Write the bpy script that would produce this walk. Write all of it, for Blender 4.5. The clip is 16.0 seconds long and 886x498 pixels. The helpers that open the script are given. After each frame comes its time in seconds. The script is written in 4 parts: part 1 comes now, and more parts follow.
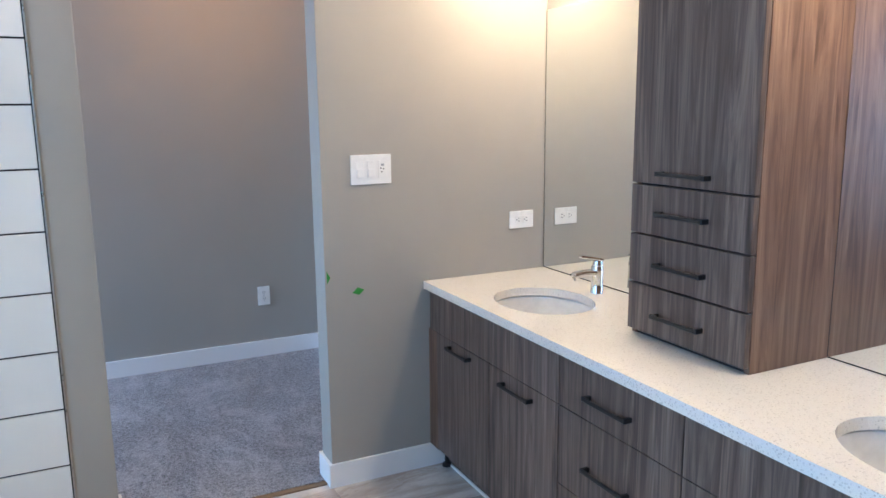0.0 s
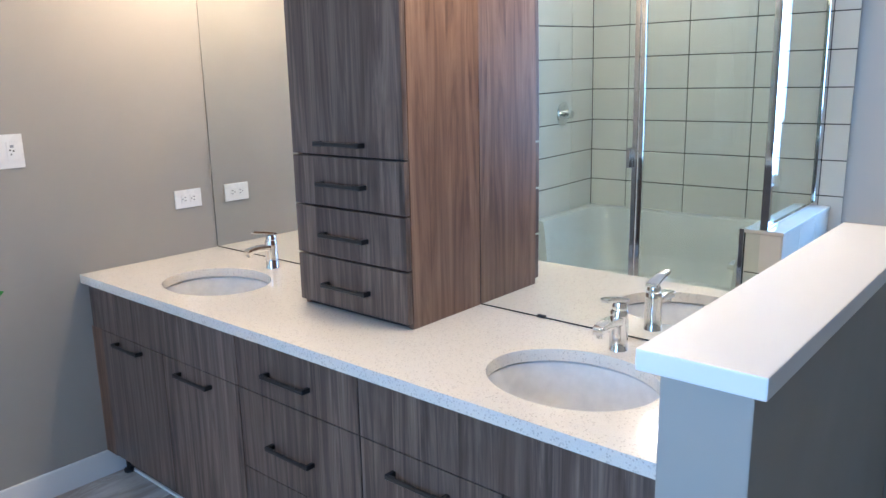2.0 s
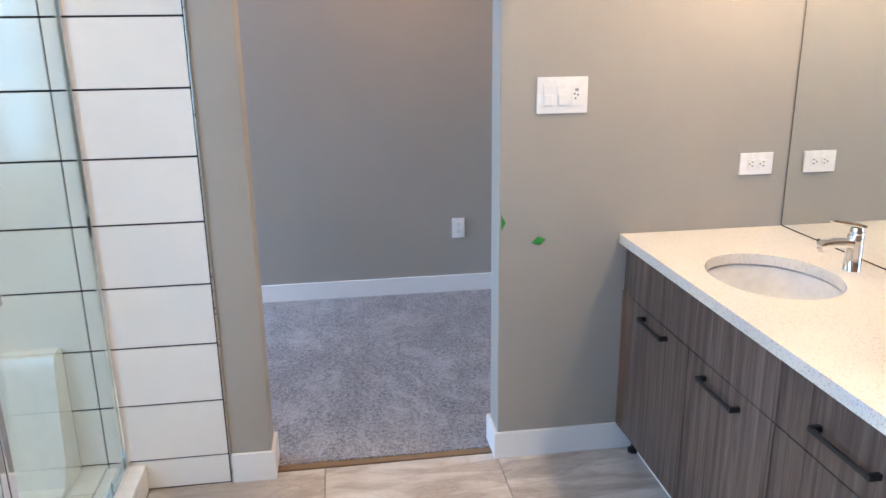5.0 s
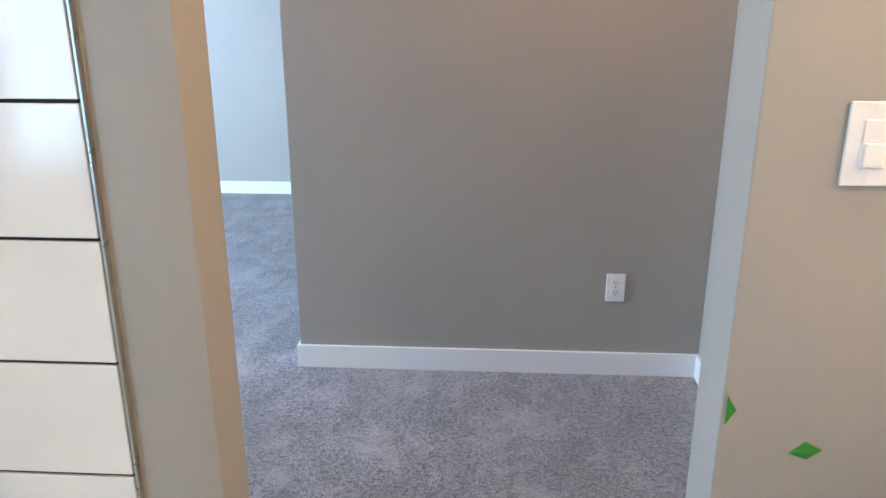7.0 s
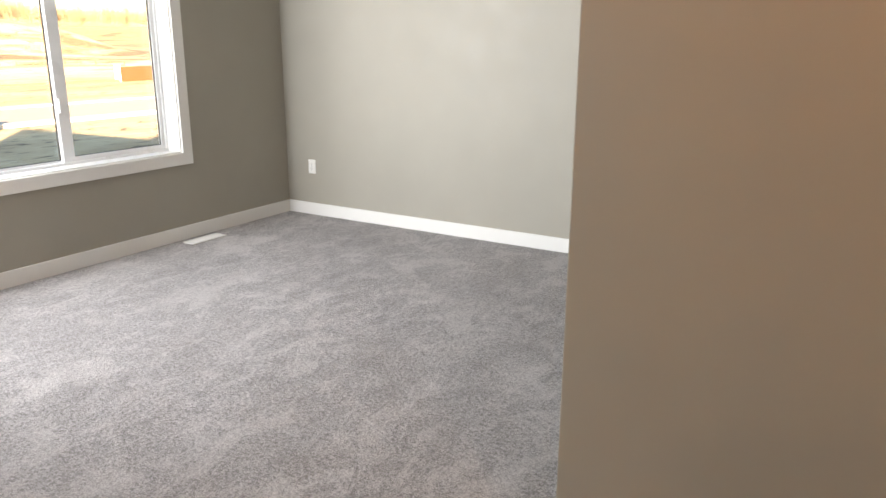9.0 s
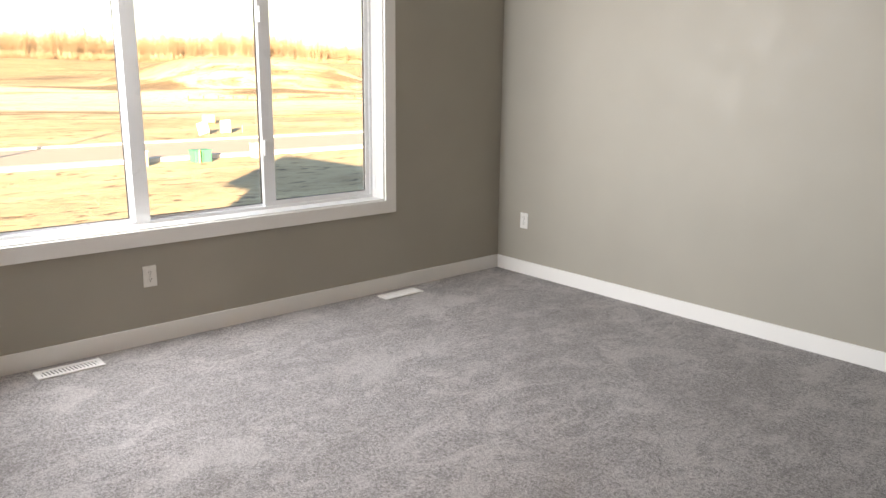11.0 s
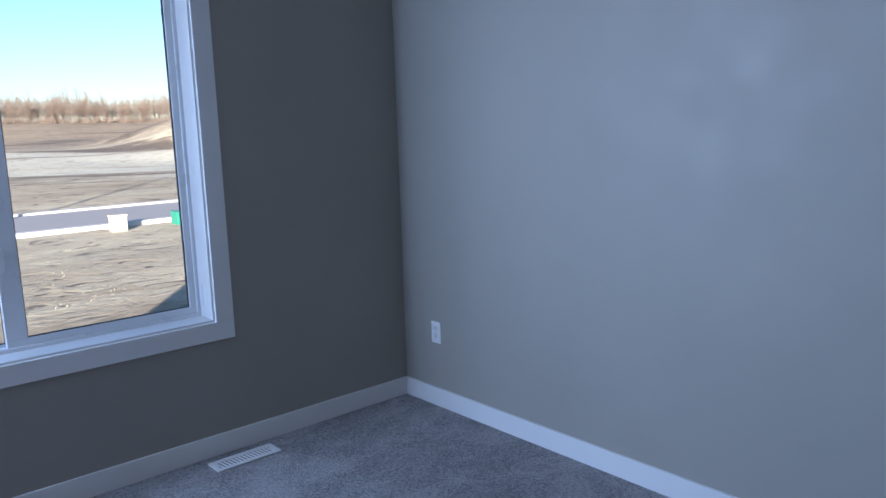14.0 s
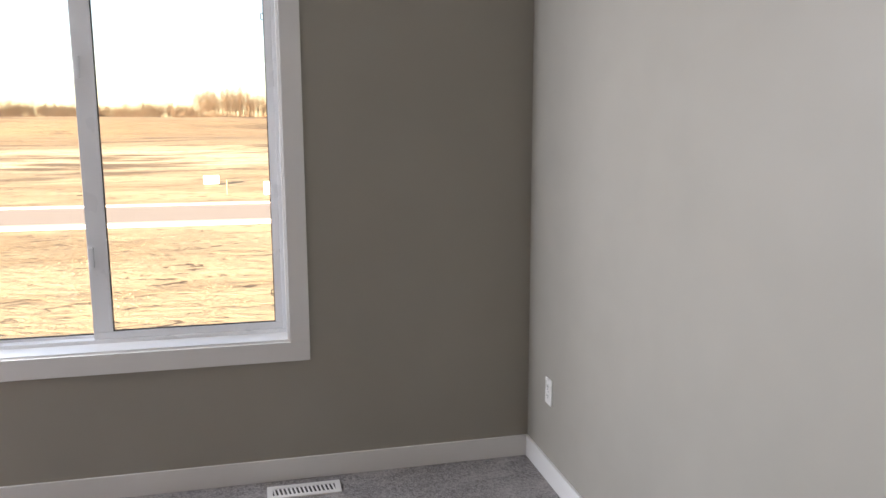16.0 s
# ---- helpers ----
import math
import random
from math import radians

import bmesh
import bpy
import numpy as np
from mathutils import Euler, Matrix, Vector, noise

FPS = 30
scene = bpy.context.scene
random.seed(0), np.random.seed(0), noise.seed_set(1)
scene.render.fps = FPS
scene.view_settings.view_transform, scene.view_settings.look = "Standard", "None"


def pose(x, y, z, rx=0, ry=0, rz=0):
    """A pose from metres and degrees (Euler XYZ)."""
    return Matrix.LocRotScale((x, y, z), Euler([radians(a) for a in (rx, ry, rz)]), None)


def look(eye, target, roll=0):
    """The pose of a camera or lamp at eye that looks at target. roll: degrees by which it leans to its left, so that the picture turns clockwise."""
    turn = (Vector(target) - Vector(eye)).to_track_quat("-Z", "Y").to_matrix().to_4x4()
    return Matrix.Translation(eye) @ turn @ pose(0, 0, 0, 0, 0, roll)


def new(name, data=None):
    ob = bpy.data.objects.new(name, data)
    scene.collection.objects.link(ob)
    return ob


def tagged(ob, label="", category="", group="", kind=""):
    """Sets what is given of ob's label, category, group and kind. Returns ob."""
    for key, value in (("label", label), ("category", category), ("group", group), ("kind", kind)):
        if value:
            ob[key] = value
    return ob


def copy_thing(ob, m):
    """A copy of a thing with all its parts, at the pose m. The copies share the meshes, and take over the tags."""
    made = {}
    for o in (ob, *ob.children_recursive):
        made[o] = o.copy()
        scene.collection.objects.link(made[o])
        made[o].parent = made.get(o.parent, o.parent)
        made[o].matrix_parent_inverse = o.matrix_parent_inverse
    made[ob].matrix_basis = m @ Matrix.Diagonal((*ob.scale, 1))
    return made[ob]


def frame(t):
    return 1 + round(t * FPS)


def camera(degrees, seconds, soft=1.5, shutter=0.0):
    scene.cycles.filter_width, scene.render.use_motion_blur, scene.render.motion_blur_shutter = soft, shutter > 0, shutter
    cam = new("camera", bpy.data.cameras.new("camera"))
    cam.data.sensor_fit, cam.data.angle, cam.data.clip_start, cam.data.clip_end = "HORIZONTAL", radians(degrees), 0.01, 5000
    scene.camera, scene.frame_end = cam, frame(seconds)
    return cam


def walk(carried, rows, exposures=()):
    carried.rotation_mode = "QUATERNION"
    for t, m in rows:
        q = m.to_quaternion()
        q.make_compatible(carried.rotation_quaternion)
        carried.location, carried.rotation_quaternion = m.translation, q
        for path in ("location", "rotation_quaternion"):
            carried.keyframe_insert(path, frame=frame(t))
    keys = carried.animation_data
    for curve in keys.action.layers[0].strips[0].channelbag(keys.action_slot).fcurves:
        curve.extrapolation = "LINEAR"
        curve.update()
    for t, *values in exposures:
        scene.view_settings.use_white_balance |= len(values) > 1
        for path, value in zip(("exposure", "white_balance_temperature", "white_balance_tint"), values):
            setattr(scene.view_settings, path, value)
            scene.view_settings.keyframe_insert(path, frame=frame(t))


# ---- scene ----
cam = camera(61.0, 16.0)
PATH = [
    (0, (-1.843, -2.738, 1.499), (-0.976, -0.973, 1.136), -0.6),
    (0.5, (-1.804, -2.743, 1.493), (-0.708, -1.112, 1.121), -0.7),
    (1, (-1.788, -2.752, 1.493), (-0.521, -1.255, 1.096), -0.8),
    (1.5, (-1.783, -2.761, 1.494), (-0.38, -1.398, 1.076), -0.9),
    (2, (-1.759, -2.765, 1.485), (-0.276, -1.496, 1.046), -1.1),
    (2.5, (-1.756, -2.751, 1.484), (-0.282, -1.477, 1.032), -0.6),
    (3, (-1.747, -2.721, 1.477), (-0.397, -1.321, 1.008), -0.3),
    (3.5, (-1.742, -2.707, 1.473), (-0.615, -1.127, 0.989), -0.5),
    (4, (-1.703, -2.656, 1.477), (-0.903, -0.893, 0.976), -0.3),
    (4.5, (-1.628, -2.566, 1.474), (-1.167, -0.69, 0.955), 0.2),
    (4.7, (-1.582, -2.49, 1.477), (-1.21, -0.599, 0.942), -0.2),
    (6.8, (-1.394, -1.167, 1.461), (-1.454, 0.737, 0.852), -0.3),
    (7, (-1.37, -1.039, 1.453), (-1.481, 0.861, 0.839), -0.0),
    (7.3, (-1.331, -0.859, 1.454), (-1.577, 1.025, 0.829), 0.5),
    (7.5, (-1.32, -0.74, 1.458), (-1.654, 1.129, 0.829), 0.6),
    (7.8, (-1.317, -0.573, 1.459), (-1.768, 1.273, 0.835), -0.0),
    (8, (-1.348, -0.455, 1.459), (-1.847, 1.382, 0.845), -0.2),
    (8.3, (-1.411, -0.287, 1.468), (-1.992, 1.53, 0.866), -0.1),
    (8.5, (-1.409, -0.182, 1.465), (-2.116, 1.595, 0.879), -0.3),
    (9, (-1.464, 0.07, 1.436), (-2.453, 1.722, 0.898), 0.2),
    (9.5, (-1.538, 0.243, 1.433), (-2.666, 1.805, 0.896), 0.1),
    (9.7, (-1.553, 0.302, 1.451), (-2.733, 1.824, 0.911), 0.1),
    (11.8, (-2.072, 1.088, 1.477), (-3.635, 2.279, 1.106), 0.4),
    (12, (-2.119, 1.194, 1.506), (-3.696, 2.376, 1.168), 0.4),
    (12.5, (-2.292, 1.44, 1.498), (-3.873, 2.634, 1.222), -0.5),
    (13, (-2.496, 1.711, 1.512), (-4.031, 2.967, 1.257), -2.4),
    (13.5, (-2.621, 2.011, 1.535), (-4.1, 3.321, 1.222), -2.2),
    (14, (-2.643, 2.345, 1.505), (-4.132, 3.639, 1.174), -1.8),
    (14.5, (-2.679, 2.689, 1.497), (-4.199, 3.951, 1.189), -1.5),
    (15, (-2.648, 3.02, 1.498), (-4.267, 4.155, 1.199), -0.5),
    (15.5, (-2.632, 3.279, 1.498), (-4.396, 4.174, 1.202), 0.1),
    (16, (-2.626, 3.676, 1.55), (-4.548, 4.127, 1.234), -0.2),
]
EXPOSURES = [
    (0.0, 3.62, 5150, 14), (1.2, 3.55, 5050, 14), (2.0, 3.5, 5050, 15), (3.0, 3.55, 5050, 15), (3.6, 3.75, 5150, 16), (4.7, 3.88, 5450, 17), (7.0, 3.87, 6000, 17), (8.0, 3.85, 7700, 21), (9.5, 3.35, 10000, 26), (11.8, 3.1, 9600, 27),
    (12.1, 2.5, 8500, 27), (12.5, 2.0, 8600, 34), (13.2, 1.85, 5900, 28), (13.6, 1.9, 5450, 28), (14.0, 2.15, 5450, 25), (14.5, 2.8, 6800, 25), (15.0, 3.05, 8400, 29), (16.0, 3.0, 8600, 30),
]
walk(cam, [(t, look(e, g, r)) for t, e, g, r in PATH], EXPOSURES)

# ---- world and sun: a low sun behind the house, clear sky ----
SUN_EL = radians(10.5)
world = bpy.data.worlds.new("sky")
scene.world = world
world.use_nodes = True
wn = world.node_tree
sky = wn.nodes.new("ShaderNodeTexSky")
sky.sky_type, sky.sun_disc = "NISHITA", False
sky.sun_elevation, sky.sun_rotation = SUN_EL, radians(127.7)
sky.air_density, sky.dust_density, sky.ozone_density = 1.0, 0.35, 3.0
wn.links.new(sky.outputs[0], wn.nodes["Background"].inputs[0])
wn.nodes["Background"].inputs[1].default_value = 0.062
sun = new("sun", bpy.data.lights.new("sun", "SUN"))
sun.data.energy, sun.data.angle, sun.data.color = 4.6, radians(0.5), (1.0, 0.90, 0.72)
sun.matrix_world = look((30, -24, 8), (30 - 7.9, -24 + 6.1, 8 - 10 * math.tan(SUN_EL)))


def lamp(name, place, watts, colour, radius):
    ob = new(name, bpy.data.lights.new(name, "POINT"))
    ob.data.energy, ob.data.color, ob.data.shadow_soft_size = watts, colour, radius
    ob.location = place
    return ob


WARM = (1.0, 0.69, 0.36)
BULB_W = 0.74
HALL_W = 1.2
BULBS = [(-0.16, y, 2.125) for y in (-0.26, -0.48, -0.70, -1.70, -1.92, -2.14)]
for p in BULBS:
    lamp("bulb_light", p, BULB_W, WARM, 0.045)
SHOWER_W = 1.1
lamp("shower_light", (-2.82, -0.72, 2.52), SHOWER_W, (1.0, 0.80, 0.58), 0.05)
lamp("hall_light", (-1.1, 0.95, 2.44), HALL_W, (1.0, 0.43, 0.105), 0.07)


BACK_X = -3.17                                  # shower back wall
LX = BACK_X - 0.012
BW0, BW1, BWZ0, BWZ1 = -2.66, -1.76, 0.75, 2.10   # bathroom window


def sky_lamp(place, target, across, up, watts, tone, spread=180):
    """An added area lamp in a window opening that stands in for skylight."""
    ob = new("skylight_stand_in", bpy.data.lights.new("skylight_stand_in", "AREA"))
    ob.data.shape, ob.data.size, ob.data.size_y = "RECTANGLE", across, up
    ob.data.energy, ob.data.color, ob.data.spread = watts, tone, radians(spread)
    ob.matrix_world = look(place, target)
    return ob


# added blue lamp in the bedroom window's left opening, in place of skylight
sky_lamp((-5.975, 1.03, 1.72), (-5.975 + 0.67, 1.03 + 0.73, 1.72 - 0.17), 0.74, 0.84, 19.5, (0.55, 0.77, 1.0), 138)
# the same helper filling the bathroom window opening
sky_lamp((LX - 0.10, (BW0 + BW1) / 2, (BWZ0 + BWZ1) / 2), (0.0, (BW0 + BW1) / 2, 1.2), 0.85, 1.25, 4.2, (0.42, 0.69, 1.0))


# ---- materials ----
class Mat:
    """A node material with short ways to add nodes."""

    def __init__(self, name):
        self.m = bpy.data.materials.new(name)
        self.m.use_nodes = True
        self.t = self.m.node_tree
        self.b = self.t.nodes["Principled BSDF"]
        self.co = self.t.nodes.new("ShaderNodeTexCoord").outputs["Object"]

    def node(self, kind, **inputs):
        n = self.t.nodes.new(kind)
        for k, v in inputs.items():
            self.put(n.inputs[k.replace("_", " ")], v)
        return n

    def put(self, socket, v):
        if isinstance(v, bpy.types.NodeSocket):
            self.t.links.new(v, socket)
        else:
            socket.default_value = v

    def shift(self):
        """Object coordinates moved by a random amount for each piece."""
        r = self.t.nodes.new("ShaderNodeObjectInfo").outputs["Random"]
        c = self.node("ShaderNodeCombineXYZ", X=self.math("MULTIPLY", r, 37.0), Y=self.math("MULTIPLY", r, 91.0), Z=self.math("MULTIPLY", r, 53.0))
        a = self.t.nodes.new("ShaderNodeVectorMath")
        self.put(a.inputs[0], self.co)
        self.put(a.inputs[1], c.outputs[0])
        self.co = a.outputs[0]
        return r

    def scaled(self, x, y, z):
        mp = self.t.nodes.new("ShaderNodeMapping")
        self.put(mp.inputs["Vector"], self.co)
        mp.inputs["Scale"].default_value = (x, y, z)
        return mp.outputs[0]

    def math(self, op, a, b=0.0):
        n = self.t.nodes.new("ShaderNodeMath")
        n.operation = op
        self.put(n.inputs[0], a)
        self.put(n.inputs[1], b)
        return n.outputs[0]

    def noise(self, scale, detail=4.0, rough=0.55, vec=None, warp=0.0):
        n = self.node("ShaderNodeTexNoise", Scale=scale, Detail=detail, Roughness=rough, Distortion=warp)
        self.put(n.inputs["Vector"], vec or self.co)
        return n.outputs["Fac"]

    def ramp(self, fac, stops):
        n = self.t.nodes.new("ShaderNodeValToRGB")
        self.put(n.inputs[0], fac)
        e = n.color_ramp.elements
        while len(e) < len(stops):
            e.new(0.5)
        for el, (p, c) in zip(e, stops):
            el.position = p
            el.color = (*c, 1) if len(c) == 3 else c
        return n.outputs[0]

    def mix(self, fac, a, b, how="MIX"):
        n = self.t.nodes.new("ShaderNodeMix")
        n.data_type, n.blend_type = "RGBA", how
        self.put(n.inputs[0], fac)
        for s, v in ((n.inputs[6], a), (n.inputs[7], b)):
            self.put(s, (*v, 1) if isinstance(v, tuple) and len(v) == 3 else v)
        return n.outputs[2]

    def bump(self, height, strength, distance):
        n = self.node("ShaderNodeBump", Strength=strength, Distance=distance, Height=height)
        self.put(self.b.inputs["Normal"], n.outputs[0])

    def done(self, colour, rough, metal=0.0, **more):
        self.put(self.b.inputs["Base Color"], (*colour, 1) if isinstance(colour, tuple) else colour)
        self.put(self.b.inputs["Roughness"], rough)
        self.b.inputs["Metallic"].default_value = metal
        for k, v in more.items():
            self.put(self.b.inputs[k.replace("_", " ")], v)
        return self.m


def paint(name, c, rough=0.55, var=0.04, orange=0.12):
    m = Mat(name)
    big = m.noise(1.3, 3)
    lo = tuple(v * (1 - var) for v in c)
    hi = tuple(min(1, v * (1 + var)) for v in c)
    m.bump(m.noise(220, 2), orange, 0.0006)
    return m.done(m.ramp(big, [(0.3, lo), (0.7, hi)]), m.ramp(m.noise(6, 3), [(0.3, (rough - .05,) * 3), (0.7, (rough + .06,) * 3)]))


WALL = paint("greige wall paint", (0.355, 0.330, 0.284))
CEIL = paint("flat white ceiling paint", (0.74, 0.73, 0.70), 0.8, 0.02, 0.3)
TRIM = paint("white semi-gloss trim paint", (0.80, 0.79, 0.77), 0.35, 0.015, 0.03)
VINYL = paint("white window vinyl", (0.78, 0.79, 0.80), 0.3, 0.01, 0.0)
PLASTIC = paint("white plastic", (0.82, 0.81, 0.78), 0.28, 0.01, 0.0)
SIDING = paint("plain house siding", (0.45, 0.43, 0.40), 0.7)
ROOF = paint("dark roof", (0.08, 0.075, 0.07), 0.8)
# near-black carcass colour: shade between and under the fronts is painted in
GAP_SHADE = paint("dark gap shade", (0.015, 0.014, 0.013), 0.7, 0.0, 0.0)


def wood_material(name, dark, mid, light):
    """Laminate printed as upright staves of walnut, each with its own tone and grain."""
    m = Mat(name)
    xyz = m.node("ShaderNodeSeparateXYZ", Vector=m.co)
    across = m.math("ADD", xyz.outputs[0], xyz.outputs[1])
    v = m.t.nodes.new("ShaderNodeTexVoronoi")
    v.voronoi_dimensions = "1D"
    m.put(v.inputs["W"], across)
    v.inputs["Scale"].default_value = 11.0
    stave = m.node("ShaderNodeSeparateColor", Color=v.outputs["Color"])
    slide = m.node("ShaderNodeCombineXYZ", Z=m.math("MULTIPLY", stave.outputs[1], 9.0), X=m.math("MULTIPLY", stave.outputs[2], 5.0))
    add = m.t.nodes.new("ShaderNodeVectorMath")
    m.put(add.inputs[0], m.co)
    m.put(add.inputs[1], slide.outputs[0])
    m.co = add.outputs[0]
    cath = m.noise(1.0, 5, 0.62, m.scaled(13.0, 13.0, 0.9), 2.6)
    streak = m.noise(1.0, 3, 0.6, m.scaled(46.0, 46.0, 0.9), 0.9)
    fine = m.noise(1.0, 4, 0.7, m.scaled(120.0, 120.0, 2.0))
    pores = m.noise(1.0, 2, 0.5, m.scaled(430.0, 430.0, 9.0))
    base = m.ramp(cath, [(0.30, dark), (0.48, mid), (0.70, light)])
    base = m.mix(m.ramp(stave.outputs[0], [(0.0, (0.55,) * 3), (0.45, (0, 0, 0))]), base, m.mix(0.6, base, dark))
    base = m.mix(m.ramp(stave.outputs[0], [(0.6, (0, 0, 0)), (1.0, (0.6,) * 3)]), base, m.mix(0.6, base, light))
    base = m.mix(m.ramp(streak, [(0.36, (0.7,) * 3), (0.47, (0, 0, 0))]), base, m.mix(0.7, base, dark))
    base = m.mix(m.ramp(streak, [(0.56, (0, 0, 0)), (0.70, (0.4,) * 3)]), base, m.mix(0.5, base, light))
    base = m.mix(m.ramp(fine, [(0.36, (0.28,) * 3), (0.56, (0, 0, 0))]), base, m.mix(0.6, base, dark))
    base = m.mix(m.ramp(pores, [(0.30, (0.35,) * 3), (0.45, (0, 0, 0))]), base, dark)
    m.bump(fine, 0.12, 0.0006)
    return m.done(base, m.ramp(fine, [(0.3, (0.46,) * 3), (0.7, (0.33,) * 3)]))


WOOD = wood_material("grey walnut laminate", (0.038, 0.025, 0.019), (0.118, 0.082, 0.063), (0.262, 0.196, 0.156))
# brown laminate; on the tower sides the lamp's warmth is painted in too
BROWN_WARMLIT = wood_material("brown walnut laminate with lamp warmth", (0.078, 0.040, 0.023), (0.182, 0.106, 0.066), (0.280, 0.178, 0.118))


def quartz():
    m = Mat("speckled white quartz")
    v = m.node("ShaderNodeTexVoronoi", Scale=165.0, Randomness=1.0)
    m.put(v.inputs["Vector"], m.co)
    hue = m.node("ShaderNodeSeparateColor", Color=v.outputs["Color"])
    speck = m.math("MULTIPLY", m.math("LESS_THAN", v.outputs["Distance"], 0.36), m.math("GREATER_THAN", hue.outputs[0], 0.66))
    c = m.mix(m.noise(3, 3), (0.75, 0.705, 0.62), (0.81, 0.77, 0.69))
    v2 = m.noise(420, 2)
    c = m.mix(m.ramp(v2, [(0.34, (0.35,) * 3), (0.5, (0, 0, 0))]), c, (0.55, 0.49, 0.42))
    c = m.mix(m.math("MULTIPLY", speck, 0.34), c, m.ramp(hue.outputs[1], [(0.2, (0.16, 0.11, 0.075)), (0.6, (0.36, 0.30, 0.24)), (0.9, (0.45, 0.43, 0.42))]))
    return m.done(c, 0.07)


QUARTZ = quartz()


def ceramic():
    m = Mat("glossy white wall tile")
    r = m.shift()
    c = m.ramp(m.noise(2.5, 3), [(0.3, (0.76, 0.74, 0.69)), (0.7, (0.81, 0.79, 0.745))])
    m.bump(m.noise(14, 2), 0.05, 0.002)
    return m.done(c, 0.12)


WALLTILE = ceramic()
GROUT = paint("charcoal grout", (0.014, 0.013, 0.0125), 0.85, 0.1)
FGROUT = paint("taupe floor grout", (0.33, 0.30, 0.27), 0.9, 0.08)


def marble():
    m = Mat("veined porcelain floor tile")
    r = m.shift()
    rot = m.t.nodes.new("ShaderNodeMapping")
    m.put(rot.inputs["Vector"], m.co)
    rot.inputs["Rotation"].default_value = (0, 0, radians(28))
    rot.inputs["Scale"].default_value = (1.6, 5.2, 1)
    flow = m.noise(1.4, 5, 0.58, rot.outputs[0], 0.8)
    vein = m.noise(1.9, 3, 0.5, rot.outputs[0], 0.6)
    c = m.ramp(flow, [(0.30, (0.30, 0.25, 0.21)), (0.42, (0.43, 0.375, 0.325)), (0.52, (0.60, 0.555, 0.50)), (0.66, (0.70, 0.665, 0.62))])
    c = m.mix(m.ramp(vein, [(0.40, (0, 0, 0)), (0.50, (0.30,) * 3), (0.60, (0, 0, 0))]), c, (0.30, 0.245, 0.205))
    c = m.mix(m.ramp(m.noise(60, 3), [(0.4, (0, 0, 0)), (0.7, (0.16,) * 3)]), c, (0.35, 0.31, 0.27))
    m.bump(m.noise(90, 2), 0.06, 0.001)
    return m.done(c, m.ramp(flow, [(0.3, (0.30,) * 3), (0.7, (0.22,) * 3)]))


MARBLE = marble()


def carpet():
    """Cut pile that leans one way or another where it was trodden or brushed."""
    m = Mat("grey cut-pile carpet")
    tuft = m.noise(170, 3, 0.9)
    clump = m.noise(62, 3, 0.8)
    scuff = m.noise(10.0, 5, 0.75, m.scaled(1.0, 0.62, 1.0), 1.4)
    mark = m.noise(3.6, 6, 0.70, m.scaled(1.0, 0.7, 1.0), 0.9)
    broad = m.noise(1.1, 4, 0.6, None, 0.3)
    c = m.ramp(tuft, [(0.38, (0.115, 0.106, 0.105)), (0.50, (0.375, 0.347, 0.347)), (0.61, (0.74, 0.695, 0.695))])
    c = m.mix(m.ramp(clump, [(0.38, (0.70,) * 3), (0.50, (0, 0, 0))]), c, (0.11, 0.098, 0.093))
    c = m.mix(m.ramp(clump, [(0.52, (0, 0, 0)), (0.64, (0.5,) * 3)]), c, (0.68, 0.64, 0.64))
    c = m.mix(m.ramp(scuff, [(0.53, (0, 0, 0)), (0.62, (0.36,) * 3)]), c, (0.68, 0.64, 0.64))
    c = m.mix(m.ramp(scuff, [(0.37, (0.32,) * 3), (0.46, (0, 0, 0))]), c, (0.15, 0.134, 0.127))
    c = m.mix(m.ramp(mark, [(0.52, (0, 0, 0)), (0.60, (0.30,) * 3)]), c, (0.72, 0.675, 0.66))
    c = m.mix(m.ramp(mark, [(0.38, (0.24,) * 3), (0.46, (0, 0, 0))]), c, (0.19, 0.171, 0.164))
    c = m.mix(m.ramp(broad, [(0.40, (0.18,) * 3), (0.60, (0, 0, 0))]), c, (0.25, 0.226, 0.217))
    h = m.math("ADD", m.math("MULTIPLY", tuft, 1.0), m.math("ADD", m.math("MULTIPLY", clump, 1.6), m.math("MULTIPLY", scuff, 2.2)))
    m.bump(h, 1.0, 0.010)
    return m.done(c, 0.95, Sheen_Weight=0.12, Sheen_Roughness=0.6)


CARPET = carpet()


def plain(name, c, rough, metal=0.0, **more):
    m = Mat(name)
    k = m.noise(30, 3)
    return m.done(m.ramp(k, [(0.3, tuple(v * 0.94 for v in c)), (0.7, tuple(min(1, v * 1.05) for v in c))]), m.ramp(k, [(0.3, (max(0.02, rough * 0.85),) * 3), (0.7, (rough * 1.15,) * 3)]), metal, **more)


CHROME = plain("polished chrome", (0.86, 0.87, 0.88), 0.06, 1.0)
BLACK = plain("matt black metal", (0.014, 0.013, 0.013), 0.42)
PORCELAIN = plain("white vitreous china", (0.82, 0.81, 0.79), 0.08)
ACRYLIC = plain("white acrylic", (0.80, 0.80, 0.77), 0.16)
MIRROR = Mat("mirror silvering").done((0.90, 0.92, 0.905), 0.0, 1.0)
TAPE = plain("green painter's tape", (0.035, 0.25, 0.025), 0.6)
UNDERLAY = plain("brown wood threshold", (0.20, 0.125, 0.065), 0.7)
# near black for gaskets and edges; in slots and holes, shade as colour
SLOT = plain("dark slot", (0.03, 0.028, 0.026), 0.6)
GREYPL = plain("grey plastic", (0.30, 0.31, 0.33), 0.5)


